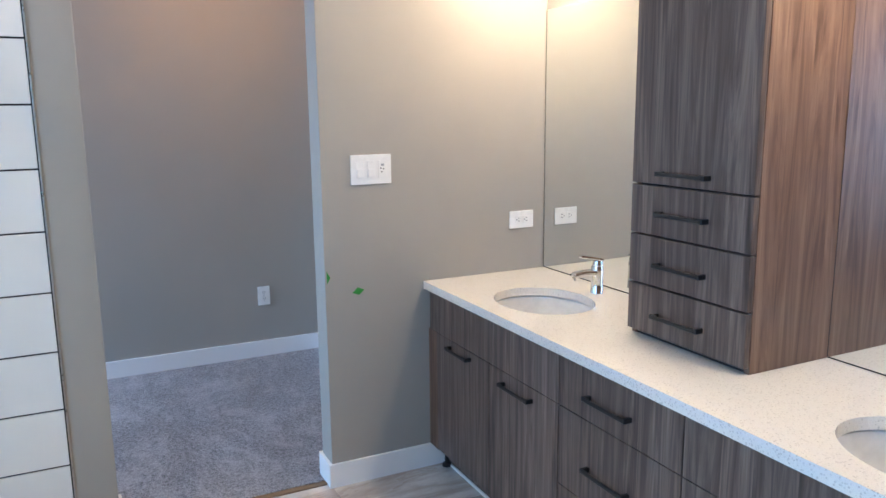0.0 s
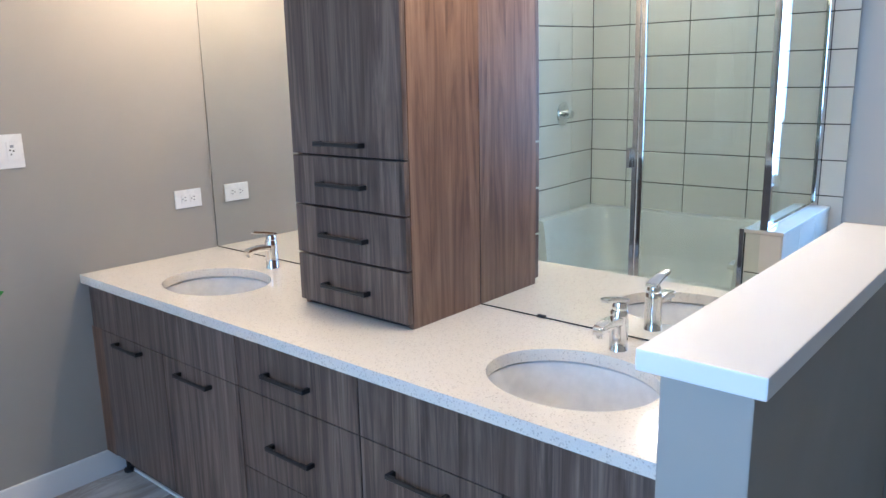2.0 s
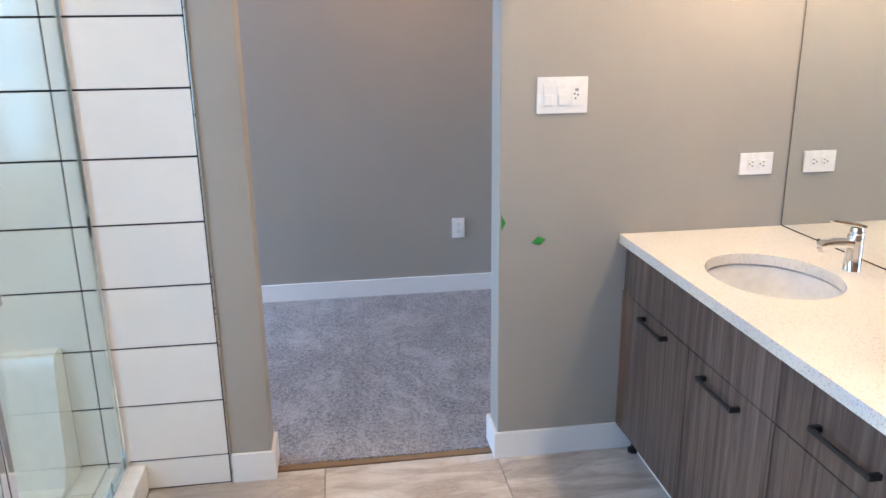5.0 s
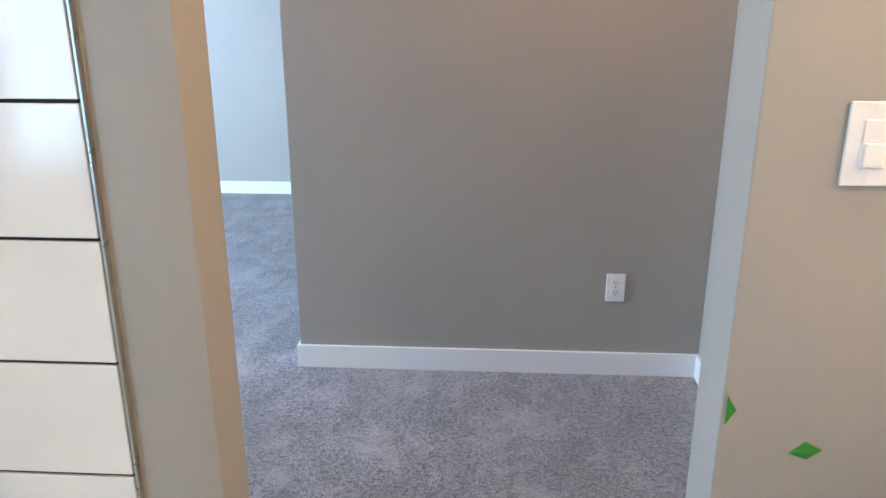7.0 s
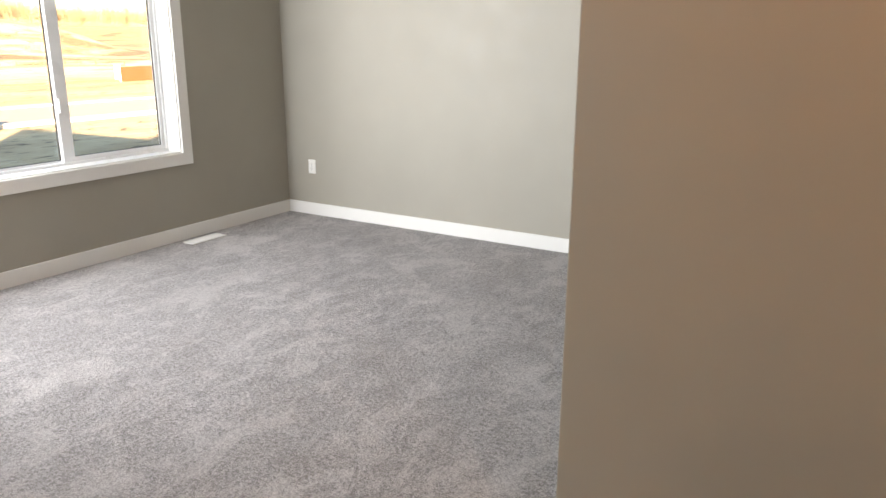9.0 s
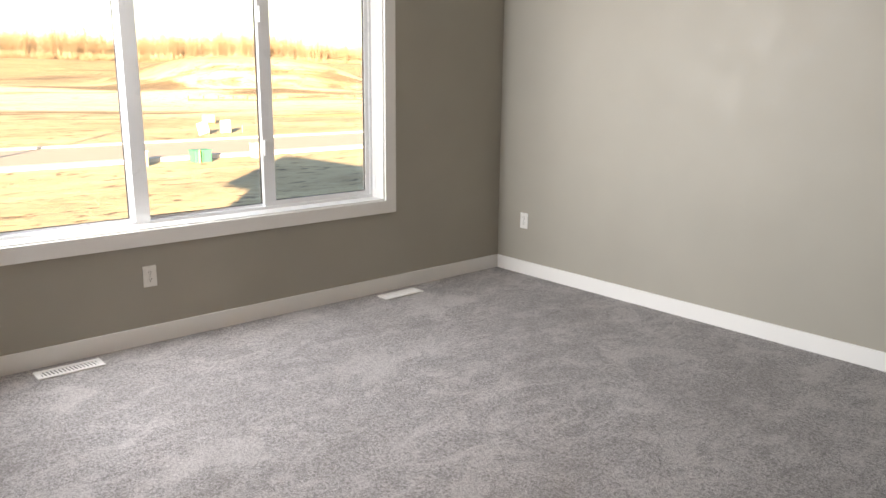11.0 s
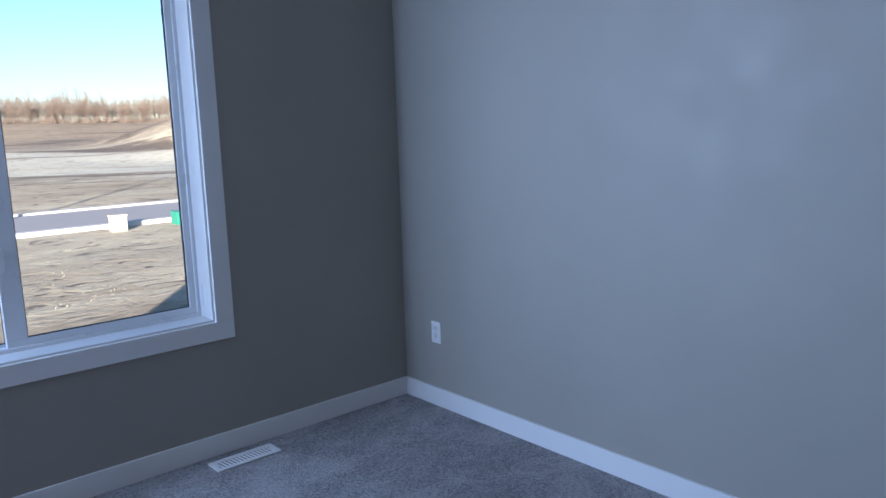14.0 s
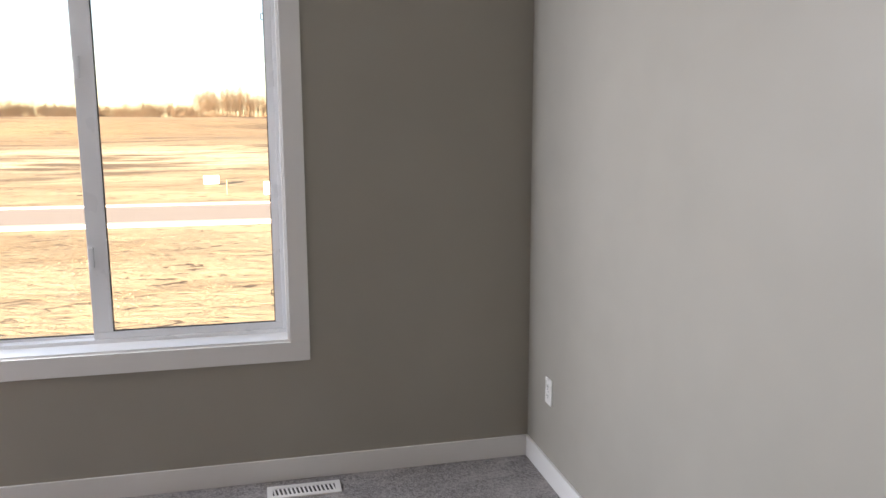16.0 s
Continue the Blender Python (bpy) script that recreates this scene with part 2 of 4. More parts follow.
def glass_material(name, tint):
    m = bpy.data.materials.new(name)
    m.use_nodes = True
    t = m.node_tree
    t.nodes.clear()
    out = t.nodes.new("ShaderNodeOutputMaterial")
    mixer, tr, gl, fr, pw, sc = [t.nodes.new("ShaderNode" + k) for k in ("MixShader", "BsdfTransparent", "BsdfGlossy", "LayerWeight", "Math", "Math")]
    tr.inputs[0].default_value = (*tint, 1)
    gl.inputs["Roughness"].default_value = 0.0
    fr.inputs["Blend"].default_value = 0.5
    pw.operation, sc.operation = "POWER", "MULTIPLY_ADD"
    pw.inputs[1].default_value = 4.5
    sc.inputs[1].default_value, sc.inputs[2].default_value = 0.8, 0.04
    t.links.new(fr.outputs["Facing"], pw.inputs[0])
    t.links.new(pw.outputs[0], sc.inputs[0])
    t.links.new(sc.outputs[0], mixer.inputs[0])
    t.links.new(tr.outputs[0], mixer.inputs[1])
    t.links.new(gl.outputs[0], mixer.inputs[2])
    t.links.new(mixer.outputs[0], out.inputs[0])
    return m


GLASS = glass_material("clear window glass", (0.96, 0.98, 0.97))
SHOWERGLASS = glass_material("greenish shower glass", (0.90, 0.95, 0.92))


def glow(name, c, s):
    m = Mat(name)
    return m.done((0.8, 0.78, 0.74), 0.4, Emission_Color=(*c, 1), Emission_Strength=s)


SHADE = glow("lit frosted glass shade", (1.0, 0.78, 0.5), 1.6)


def earth():
    """Graded plots: tan soil, straw-coloured flats, dark strips, a bare brown bank before the woods."""
    m = Mat("dry earth and straw grass")
    xyz = m.node("ShaderNodeSeparateXYZ", Vector=m.co)
    away = m.math("ADD", m.math("MULTIPLY", xyz.outputs[0], -1.0), m.math("MULTIPLY", m.math("SUBTRACT", m.noise(0.02, 4, 0.6), 0.5), 60.0))
    band = m.noise(0.085, 6, 0.65, m.scaled(1.0, 0.30, 1.0), 0.7)
    patch = m.noise(0.16, 5, 0.65, m.scaled(1.0, 0.35, 1.0), 1.0)
    clod = m.noise(1.6, 5, 0.7, m.scaled(1.0, 0.5, 1.0))
    furrow = m.noise(1.3, 5, 0.7, m.scaled(1.2, 0.55, 1.0), 0.9)
    tan, straw, brown, dark = (0.40, 0.325, 0.205), (0.58, 0.525, 0.375), (0.235, 0.168, 0.096), (0.075, 0.05, 0.034)
    c = m.ramp(patch, [(0.36, (0.29, 0.215, 0.125)), (0.50, tan), (0.62, (0.49, 0.41, 0.26))])
    flats = m.math("MULTIPLY", m.ramp(m.math("DIVIDE", away, 400.0), [(0.19, (0, 0, 0)), (0.23, (1, 1, 1)), (0.32, (1, 1, 1)), (0.37, (0, 0, 0))]), m.ramp(band, [(0.45, (0, 0, 0)), (0.52, (0.9,) * 3)]))
    c = m.mix(flats, c, straw)
    bank = m.ramp(m.math("DIVIDE", away, 400.0), [(0.34, (0, 0, 0)), (0.42, (0.75,) * 3), (0.64, (0.85,) * 3), (0.68, (0, 0, 0))])
    c = m.mix(bank, c, m.mix(patch, brown, (0.30, 0.215, 0.12)))
    dark_strips = m.math("MULTIPLY", m.ramp(band, [(0.40, (0.9,) * 3), (0.47, (0, 0, 0))]), m.ramp(m.math("DIVIDE", away, 400.0), [(0.14, (0, 0, 0)), (0.18, (1, 1, 1))]))
    c = m.mix(dark_strips, c, (0.11, 0.076, 0.047))
    c = m.mix(m.ramp(clod, [(0.28, (0.6,) * 3), (0.42, (0, 0, 0))]), c, brown)
    c = m.mix(m.ramp(furrow, [(0.38, (0.9,) * 3), (0.43, (0, 0, 0))]), c, dark)
    c = m.mix(m.ramp(furrow, [(0.58, (0, 0, 0)), (0.72, (0.5,) * 3)]), c, straw)
    m.bump(m.math("ADD", clod, m.math("MULTIPLY", furrow, 1.5)), 0.8, 0.12)
    return m.done(c, 0.95)


EARTH = earth()
ASPHALT = plain("pale worn asphalt", (0.33, 0.30, 0.27), 0.9)
CONCRETE = plain("pale kerb concrete", (0.52, 0.49, 0.45), 0.85)
BARK = plain("bare pale bark", (0.18, 0.128, 0.085), 0.9)
GREENBOX = plain("green painted steel", (0.02, 0.21, 0.12), 0.5)
BEIGEBOX = plain("beige painted steel", (0.52, 0.43, 0.30), 0.55)
WHITEBOARD = plain("white painted board", (0.78, 0.77, 0.74), 0.6)
PALEWOOD = plain("raw plywood", (0.50, 0.36, 0.19), 0.8)
SHEATHING = plain("orange-brown sheathing board", (0.10, 0.032, 0.009), 0.75)
POLEWOOD = plain("brown weathered pole", (0.17, 0.10, 0.06), 0.85)


# ---- mesh helpers ----
def boxes(*specs, bevel=0.0, seg=2):
    """One bmesh of boxes (x0, x1, y0, y1, z0, z1), each bevelled."""
    bm = bmesh.new()
    for x0, x1, y0, y1, z0, z1 in specs:
        one = bmesh.ops.create_cube(bm, size=1.0)["verts"]
        for v in one:
            v.co = Vector(((x0, x1)[v.co.x > 0], (y0, y1)[v.co.y > 0], (z0, z1)[v.co.z > 0]))
        if bevel:
            edges = list({e for v in one for e in v.link_edges})
            bmesh.ops.bevel(bm, geom=edges, offset=bevel, segments=seg, affect="EDGES", profile=0.7)
    bmesh.ops.recalc_face_normals(bm, faces=bm.faces)
    return bm


def lathe(profile, n=32, cx=0.0, cy=0.0, sx=1.0, sy=1.0, close=False):
    """A turned shape from (radius, z) pairs about a vertical axis."""
    bm = bmesh.new()
    rings = []
    for r, z in profile:
        rings.append([bm.verts.new((cx + sx * r * math.cos(2 * math.pi * i / n), cy + sy * r * math.sin(2 * math.pi * i / n), z)) for i in range(n)])
    for a, b in zip(rings, rings[1:]):
        for i in range(n):
            bm.faces.new((a[i], a[(i + 1) % n], b[(i + 1) % n], b[i]))
    if close:
        bm.faces.new(rings[0])
        bm.faces.new(rings[-1])
    bmesh.ops.recalc_face_normals(bm, faces=bm.faces)
    return bm


def mesh(name, bm, material, smooth=False, angle=None):
    me = bpy.data.meshes.new(name)
    bm.to_mesh(me)
    bm.free()
    me.materials.append(material)
    if smooth:
        me.polygons.foreach_set("use_smooth", [True] * len(me.polygons))
        if angle:
            me.set_sharp_from_angle(angle=radians(angle))
    return me


def thing(name, bm, material, label="", category="", group="", kind="", smooth=False, angle=35):
    return tagged(new(name, mesh(name, bm, material, smooth, angle)), label, category, group, kind)


def part(name, bm, material, parent, label="", smooth=False, angle=35):
    ob = new(name, mesh(name, bm, material, smooth, angle))
    ob.parent = parent
    ob.matrix_parent_inverse = Matrix()
    if label:
        ob["label"] = label
    return ob


def holder(name, label, category, group="", at=(0, 0, 0)):
    ob = tagged(new(name), label, category, group)
    ob.location = at
    ob.empty_display_size = 0.05
    return ob


def structure(name, bm, material, label="", category="", smooth=False):
    return thing(name, bm, material, label, category, "", "structure", smooth)


# ---- the large structure ----
WT = 0.125
CH = 2.60
DX0, DX1 = -1.797, -1.006          # doorway between bathroom and bedroom
HALL_Y, HALL_X = 1.813, -2.137     # the closet wall facing the doorway, and its free end
FAR_Y, WIN_X = 4.852, -5.872       # bedroom far wall and window wall
SIDE_X = -0.49                     # right side of the passage
REAR_Y = -4.10
GROUND = -3.2

structure("wall_doorway", boxes((WIN_X, DX0, 0, WT, 0, CH), (DX1, 0, 0, WT, 0, CH), (DX0, DX1, 0, WT, 2.08, CH), bevel=0.004), WALL, "greige painted wall with a cased-free doorway to the bedroom", "wall")
structure("wall_mirror", boxes((0, WT, REAR_Y, 0.125, 0, CH)), WALL, "greige painted wall behind the vanity mirrors", "wall")
structure("wall_closet", boxes((HALL_X, SIDE_X, HALL_Y, HALL_Y + WT, 0, CH), bevel=0.004), WALL, "greige painted closet wall with a free corner", "wall")
structure("wall_passage", boxes((SIDE_X, SIDE_X + WT, WT, FAR_Y, 0, CH)), WALL, "greige painted passage side wall", "wall")
structure("wall_far", boxes((WIN_X - 0.2, SIDE_X + WT, FAR_Y, FAR_Y + WT, 0, CH)), WALL, "greige painted bedroom wall", "wall")
W0, W1, WZ0, WZ1 = 0.615, 3.752, 0.634, 2.188   # window opening
structure("wall_window", boxes((WIN_X - 0.2, WIN_X, 0, W0, 0, CH), (WIN_X - 0.2, WIN_X, W1, FAR_Y, 0, CH), (WIN_X - 0.2, WIN_X, W0, W1, 0, WZ0), (WIN_X - 0.2, WIN_X, W0, W1, WZ1, CH)), WALL, "greige painted wall round the bedroom window", "wall")
# bathroom rear and left walls; a window over the tub end, plus an added lamp, lets daylight in
structure("wall_bath_left", boxes((LX - 0.2, LX, REAR_Y, BW0, 0, CH), (LX - 0.2, LX, BW1, 0, 0, CH), (LX - 0.2, LX, BW0, BW1, 0, BWZ0), (LX - 0.2, LX, BW0, BW1, BWZ1, CH)), WALL, "greige painted bathroom wall with a window", "wall")
structure("wall_bath_rear", boxes((LX - 0.2, WT, REAR_Y - WT, REAR_Y, 0, CH)), WALL, "greige painted bathroom rear wall", "wall")
structure("ceiling", boxes((WIN_X - 0.2, SIDE_X + WT, 0.0, FAR_Y + WT, CH, CH + 0.12), (LX - 0.2, WT, REAR_Y - WT, 0.0, CH, CH + 0.12)), CEIL, "flat white ceiling", "ceiling")
carpet_floor = structure("floor_carpet", boxes((WIN_X, SIDE_X, 0.075, FAR_Y, -0.08, 0.0)), CARPET, "grey cut-pile carpet with vacuum and foot marks", "carpet")
bath_floor = structure("floor_bathroom", boxes((LX, 0, REAR_Y, 0.03, -0.08, -0.004)), FGROUT, "veined beige porcelain tile floor", "floor")
structure("threshold", boxes((DX0, DX1, 0.03, 0.05, -0.06, 0.004), (DX0, DX1, 0.05, 0.076, -0.06, -0.004), bevel=0.002), UNDERLAY, "bare brown wood threshold between tile and carpet", "threshold")


# baseboards: a flat board with an eased top edge
def baseboard(*specs):
    structure("baseboard", boxes(*specs, bevel=0.0025), TRIM, "white painted flat baseboard", "baseboard")


BH, BT = 0.10, 0.013
baseboard((DX1 - BT, -0.495, -BT, 0, 0, BH))
baseboard((DX1 - BT, DX1, 0, WT, 0, BH))
baseboard((-1.930, DX0 + BT, -BT, 0, 0, BH + 0.006))
baseboard((DX0, DX0 + BT, 0, WT, 0, BH + 0.006))
baseboard((DX1 - BT, SIDE_X - BT, WT, WT + BT, 0, BH))
baseboard((SIDE_X - BT, SIDE_X, WT, HALL_Y - BT, 0, BH))
baseboard((HALL_X - BT, SIDE_X, HALL_Y - BT, HALL_Y, 0, BH))
baseboard((HALL_X - BT, HALL_X, HALL_Y, HALL_Y + WT + BT, 0, BH))
baseboard((WIN_X + BT, SIDE_X, FAR_Y - BT, FAR_Y, 0, BH))
baseboard((WIN_X, WIN_X + BT, WT, FAR_Y, 0, BH))
baseboard((WIN_X + BT, DX0 + BT, WT, WT + BT, 0, BH))

# unseen house shell: lower storey, end wall, gable roof, shaped to shade the plot
structure("house_storey", boxes((WIN_X - 0.2, -5.9, -3.5, 12.5, GROUND, -0.08), (-0.1, 0.2, REAR_Y - WT, 12.5, GROUND, -0.08), (WIN_X, -0.1, -3.5, -3.3, GROUND, -0.08), (WIN_X - 0.2, LX - 0.21, -3.5, -3.3, -0.08, 2.74), (WIN_X, 0.2, 12.3, 12.5, GROUND, -0.08), (WIN_X - 0.2, -5.9, FAR_Y + WT, 12.5, -0.08, CH + 0.12), (SIDE_X + WT + 0.01, 0.2, 0.13, 12.5, -0.08, CH + 0.12)), SIDING, "plain house storey below and beside the rooms", "house wall")
bm = bmesh.new()
ra = [bm.verts.new(p) for p in ((-6.6, -4.8, 2.75), (-6.6, 4.0, 2.75), (-6.6, -3.6, 4.9), (0.8, -4.8, 2.75), (0.8, 4.0, 2.75), (0.8, -3.6, 4.9))]
for f in ((0, 1, 2), (3, 5, 4), (0, 2, 5, 3), (1, 4, 5, 2), (0, 3, 4, 1)):
    bm.faces.new([ra[i] for i in f])
bmesh.ops.recalc_face_normals(bm, faces=bm.faces)
bmesh.ops.create_cube(bm, size=1.0, matrix=Matrix.Translation((-2.9, 8.46, 2.82)) @ Matrix.Diagonal((7.0, 8.9, 0.14, 1)))
structure("house_roof", bm, ROOF, "dark gable roof over the house", "roof")

# ---- ground, road, far land ----
def land_height(x, y):
    """Flat plots, a long gentle rise beyond the street, a steeper bank, then the wooded ridge."""
    d = max(0.0, -x - 56.0)
    k = min(1.0, max(0.0, (d - 138.0 - 14.0 * math.sin(y * 0.021)) / 58.0))
    rise = 3.2 * min(d, 150.0) / 150.0 + 5.2 * k * k * (3 - 2 * k) + 0.012 * max(0.0, d - 205.0)
    n = noise.noise(Vector((x * 0.021, y * 0.021, 0.3)))
    n2 = noise.noise(Vector((x * 0.09, y * 0.06, 4.1)))
    w = min(1.0, d / 40.0)
    mound = 5.8 * math.exp(-((x + 150) / 15.0) ** 4 - abs((y - 76) / 22.0) ** 4) * (1 + 0.12 * noise.noise(Vector((x * 0.2, y * 0.12, 8.0)))) + 1.4 * math.exp(-((x + 112) / 6.0) ** 2 - ((y - 62) / 24.0) ** 2)
    near = 0.05 * noise.noise(Vector((x * 0.5, y * 0.5, 2.0))) if -x < 40 else 0.0
    return GROUND + rise + w * (n * 0.7 + n2 * 0.35 + mound) + near


def steps(stops):
    """Values from stretches (start, end, step)."""
    out = []
    for a, b, s in stops:
        k = round((b - a) / s)
        out += [a + (b - a) * i / k for i in range(k)]
    return out + [stops[-1][1]]


xs = steps([(-900, -340, 56), (-340, -60, 4), (-60, -52.6, 1.85), (-52.6, -42.0, 5.3), (-42.0, -6, 1.5), (-6, 300, 51)])
ys = steps([(-900, -150, 75), (-150, -20, 10), (-20, 160, 3), (160, 900, 74)])
gv = [(x, y, land_height(x, y)) for x in xs for y in ys]
ny = len(ys)
gf = [(i * ny + j, (i + 1) * ny + j, (i + 1) * ny + j + 1, i * ny + j + 1) for i in range(len(xs) - 1) for j in range(ny - 1)]
gm = bpy.data.meshes.new("ground")
gm.from_pydata(gv, [], gf)
gm.materials.append(EARTH)
gm.polygons.foreach_set("use_smooth", [True] * len(gm.polygons))
tagged(new("ground", gm), "bare brown earth with dry straw-coloured grass", "ground", "", "structure")
structure("road", boxes((-51.6, -42.4, -300, 400, GROUND - 0.2, GROUND + 0.10)), ASPHALT, "pale worn asphalt street", "road")
structure("kerb", boxes((-52.3, -51.6, -300, 400, GROUND - 0.2, GROUND + 0.22), bevel=0.03), CONCRETE, "pale concrete kerb across the street", "kerb")
structure("kerb", boxes((-42.4, -41.8, -300, 400, GROUND - 0.2, GROUND + 0.22), bevel=0.03), CONCRETE, "pale concrete kerb beside the plot", "kerb")


# ---- bathroom: vanity ----
def world_place(ob):
    p = Vector(ob.location)
    while ob.parent:
        ob = ob.parent
        p += ob.location
    return p


def piece(name, bm, material, parent, label="", smooth=False):
    """A part built in world metres and hung under its thing."""
    ob = part(name, bm, material, parent, label, smooth)
    ob.data.transform(Matrix.Translation(-world_place(parent)))
    return ob


CT = 0.811                      # worktop height
VX, DFX = -0.545, -0.572        # cabinet carcass front, door and drawer faces
KICK = 0.10
DOOR_T = 0.019


def pull(parent, x, y0, y1, z):
    """A matt black bridge pull with flat feet, along y on a face at x."""
    bm = boxes((x - 0.030, x - 0.021, y0 + 0.008, y1 - 0.008, z - 0.0055, z + 0.0055), (x - 0.029, x, y0, y0 + 0.013, z - 0.007, z + 0.007), (x - 0.029, x, y1 - 0.013, y1, z - 0.007, z + 0.007),
               (x - 0.027, x - 0.020, y0 + 0.006, y0 + 0.034, z - 0.0075, z + 0.0075), (x - 0.027, x - 0.020, y1 - 0.034, y1 - 0.006, z - 0.0075, z + 0.0075), bevel=0.002, seg=1)
    return piece("handle", bm, BLACK, parent, "matt black bar handle")


def front(parent, name, y0, y1, z0, z1, x=DFX, t=DOOR_T):
    g = 0.0015
    return piece(name, boxes((x, x + t, y0 + g, y1 - g, z0 + g, z1 - g), bevel=0.0016), WOOD, parent, "grey-brown woodgrain laminate front")


def carcass(parent, y0, y1):
    piece("body", boxes((VX - 0.006, VX + 0.012, y0 + 0.002, y1 - 0.002, KICK, 0.776), (VX + 0.012, -0.012, y0 + 0.002, y0 + 0.018, KICK, 0.776), (VX + 0.012, -0.012, y1 - 0.018, y1 - 0.002, KICK, 0.776), (VX + 0.012, -0.012, y0 + 0.018, y1 - 0.018, KICK, KICK + 0.016)), GAP_SHADE, parent)
    piece("toe_kick", boxes((-0.495, -0.480, y0, y1, 0.0, KICK)), WOOD, parent)
    piece("kick_trim", boxes((-0.503, -0.4955, y0, y1, 0.0, 0.012), bevel=0.002), TRIM, parent, "thin white trim strip at the floor")


TOPZ, MIDZ = 0.774, 0.612
left_cab = holder("vanity_cabinet", "grey-brown woodgrain sink cabinet with two doors and black handles", "cabinet", "vanity cabinets", (-0.3, -0.47, 0))
carcass(left_cab, -0.940, -0.012)
piece("filler", boxes((VX - 0.024, VX + 0.010, -0.0845, -0.003, KICK, MIDZ - 0.002), bevel=0.001), BROWN_WARMLIT, left_cab, "brown filler strip beside the wall")
piece("foot", lathe([(0.0, 0.0), (0.020, 0.0), (0.020, 0.012), (0.009, 0.016), (0.009, 0.10), (0.0, 0.10)], 16, -0.512, -0.045), BLACK, left_cab, "black plastic levelling foot", True)
front(left_cab, "false_front", -0.940, -0.022, MIDZ, TOPZ)
d = front(left_cab, "door", -0.512, -0.085, KICK + 0.006, MIDZ)
pull(d, DFX, -0.380, -0.205, 0.583)
d = front(left_cab, "door", -0.940, -0.512, KICK + 0.006, MIDZ)
pull(d, DFX, -0.800, -0.612, 0.570)
mid_cab = holder("vanity_cabinet", "grey-brown woodgrain drawer cabinet with three drawers", "cabinet", "vanity cabinets", (-0.3, -1.2, 0))
carcass(mid_cab, -1.460, -0.942)
for z0, z1, hz in ((MIDZ, TOPZ, 0.686), (0.356, MIDZ, 0.467), (KICK + 0.006, 0.356, 0.235)):
    d = front(mid_cab, "drawer", -1.460, -0.942, z0, z1)
    pull(d, DFX, -1.276, -1.088, hz)
right_cab = holder("vanity_cabinet", "grey-brown woodgrain sink cabinet beside the half wall", "cabinet", "vanity cabinets", (-0.3, -1.93, 0))
carcass(right_cab, -2.408, -1.462)
front(right_cab, "false_front", -2.408, -1.462, MIDZ, TOPZ)
d = front(right_cab, "door", -1.905, -1.462, KICK + 0.006, MIDZ)
pull(d, DFX, -1.756, -1.572, 0.550)
d = front(right_cab, "door", -2.408, -1.907, KICK + 0.006, MIDZ)
pull(d, DFX, -2.250, -2.062, 0.550)

# worktop with two oval cut-outs
SX, AX, AY = -0.335, 0.172, 0.209
SINKS = (-0.499, -1.927)


def worktop():
    bm = bmesh.new()
    x0, x1, y0, y1, zb = -0.589, -0.002, -2.410, -0.001, CT - 0.032
    n = 64

    def slab(ya, yb):
        vs = [bm.verts.new((x, y, CT)) for x, y in ((x0, ya), (x1, ya), (x1, yb), (x0, yb))]
        bm.faces.new(vs)

    def ring(cy, ya, yb):
        inner, outer, low = [], [], []
        for i in range(n):
            a = 2 * math.pi * i / n
            c, s = math.cos(a), math.sin(a)
            inner.append(bm.verts.new((SX + AX * c, cy + AY * s, CT)))
            low.append(bm.verts.new((SX + AX * c, cy + AY * s, zb)))
            kx = ((x1 - SX) if c > 0 else (SX - x0)) / max(1e-6, abs(c))
            ky = ((yb - cy) if s > 0 else (cy - ya)) / max(1e-6, abs(s))
            k = min(kx, ky)
            outer.append(bm.verts.new((SX + k * c, cy + k * s, CT)))
        for i in range(n):
            j = (i + 1) % n
            bm.faces.new((inner[i], inner[j], outer[j], outer[i]))
            bm.faces.new((inner[i], low[i], low[j], inner[j]))
        for cxn, cyn in ((x0, ya), (x1, ya), (x1, yb), (x0, yb)):
            best = min(range(n), key=lambda i: abs(math.atan2(math.sin(math.atan2(cyn - cy, cxn - SX) - 2 * math.pi * (i + 0.5) / n), math.cos(math.atan2(cyn - cy, cxn - SX) - 2 * math.pi * (i + 0.5) / n))))
            bm.faces.new((outer[best], outer[(best + 1) % n], bm.verts.new((cxn, cyn, CT))))

    h = 0.30
    slab(SINKS[0] + h, y1)
    ring(SINKS[0], SINKS[0] - h, SINKS[0] + h)
    slab(SINKS[1] + h, SINKS[0] - h)
    ring(SINKS[1], SINKS[1] - h, SINKS[1] + h)
    slab(y0, SINKS[1] - h)
    for (xa, ya), (xb, yb) in (((x0, y0), (x0, y1)), ((x0, y1), (x1, y1)), ((x1, y1), (x1, y0)), ((x1, y0), (x0, y0))):
        bm.faces.new([bm.verts.new(p) for p in ((xa, ya, CT), (xb, yb, CT), (xb, yb, zb), (xa, ya, zb))])
    bm.faces.new([bm.verts.new(p) for p in ((x0, y0, zb), (x0, y1, zb), (x0 + 0.05, y1, zb), (x0 + 0.05, y0, zb))])
    bmesh.ops.remove_doubles(bm, verts=bm.verts, dist=0.0004)
    bmesh.ops.recalc_face_normals(bm, faces=bm.faces)
    for f in bm.faces:
        if f.normal.z < -0.5 and f.calc_center_median().z > CT - 0.001:
            f.normal_flip()
    return bm


thing("countertop", worktop(), QUARTZ, "speckled white quartz worktop over the vanity cabinets", "countertop")


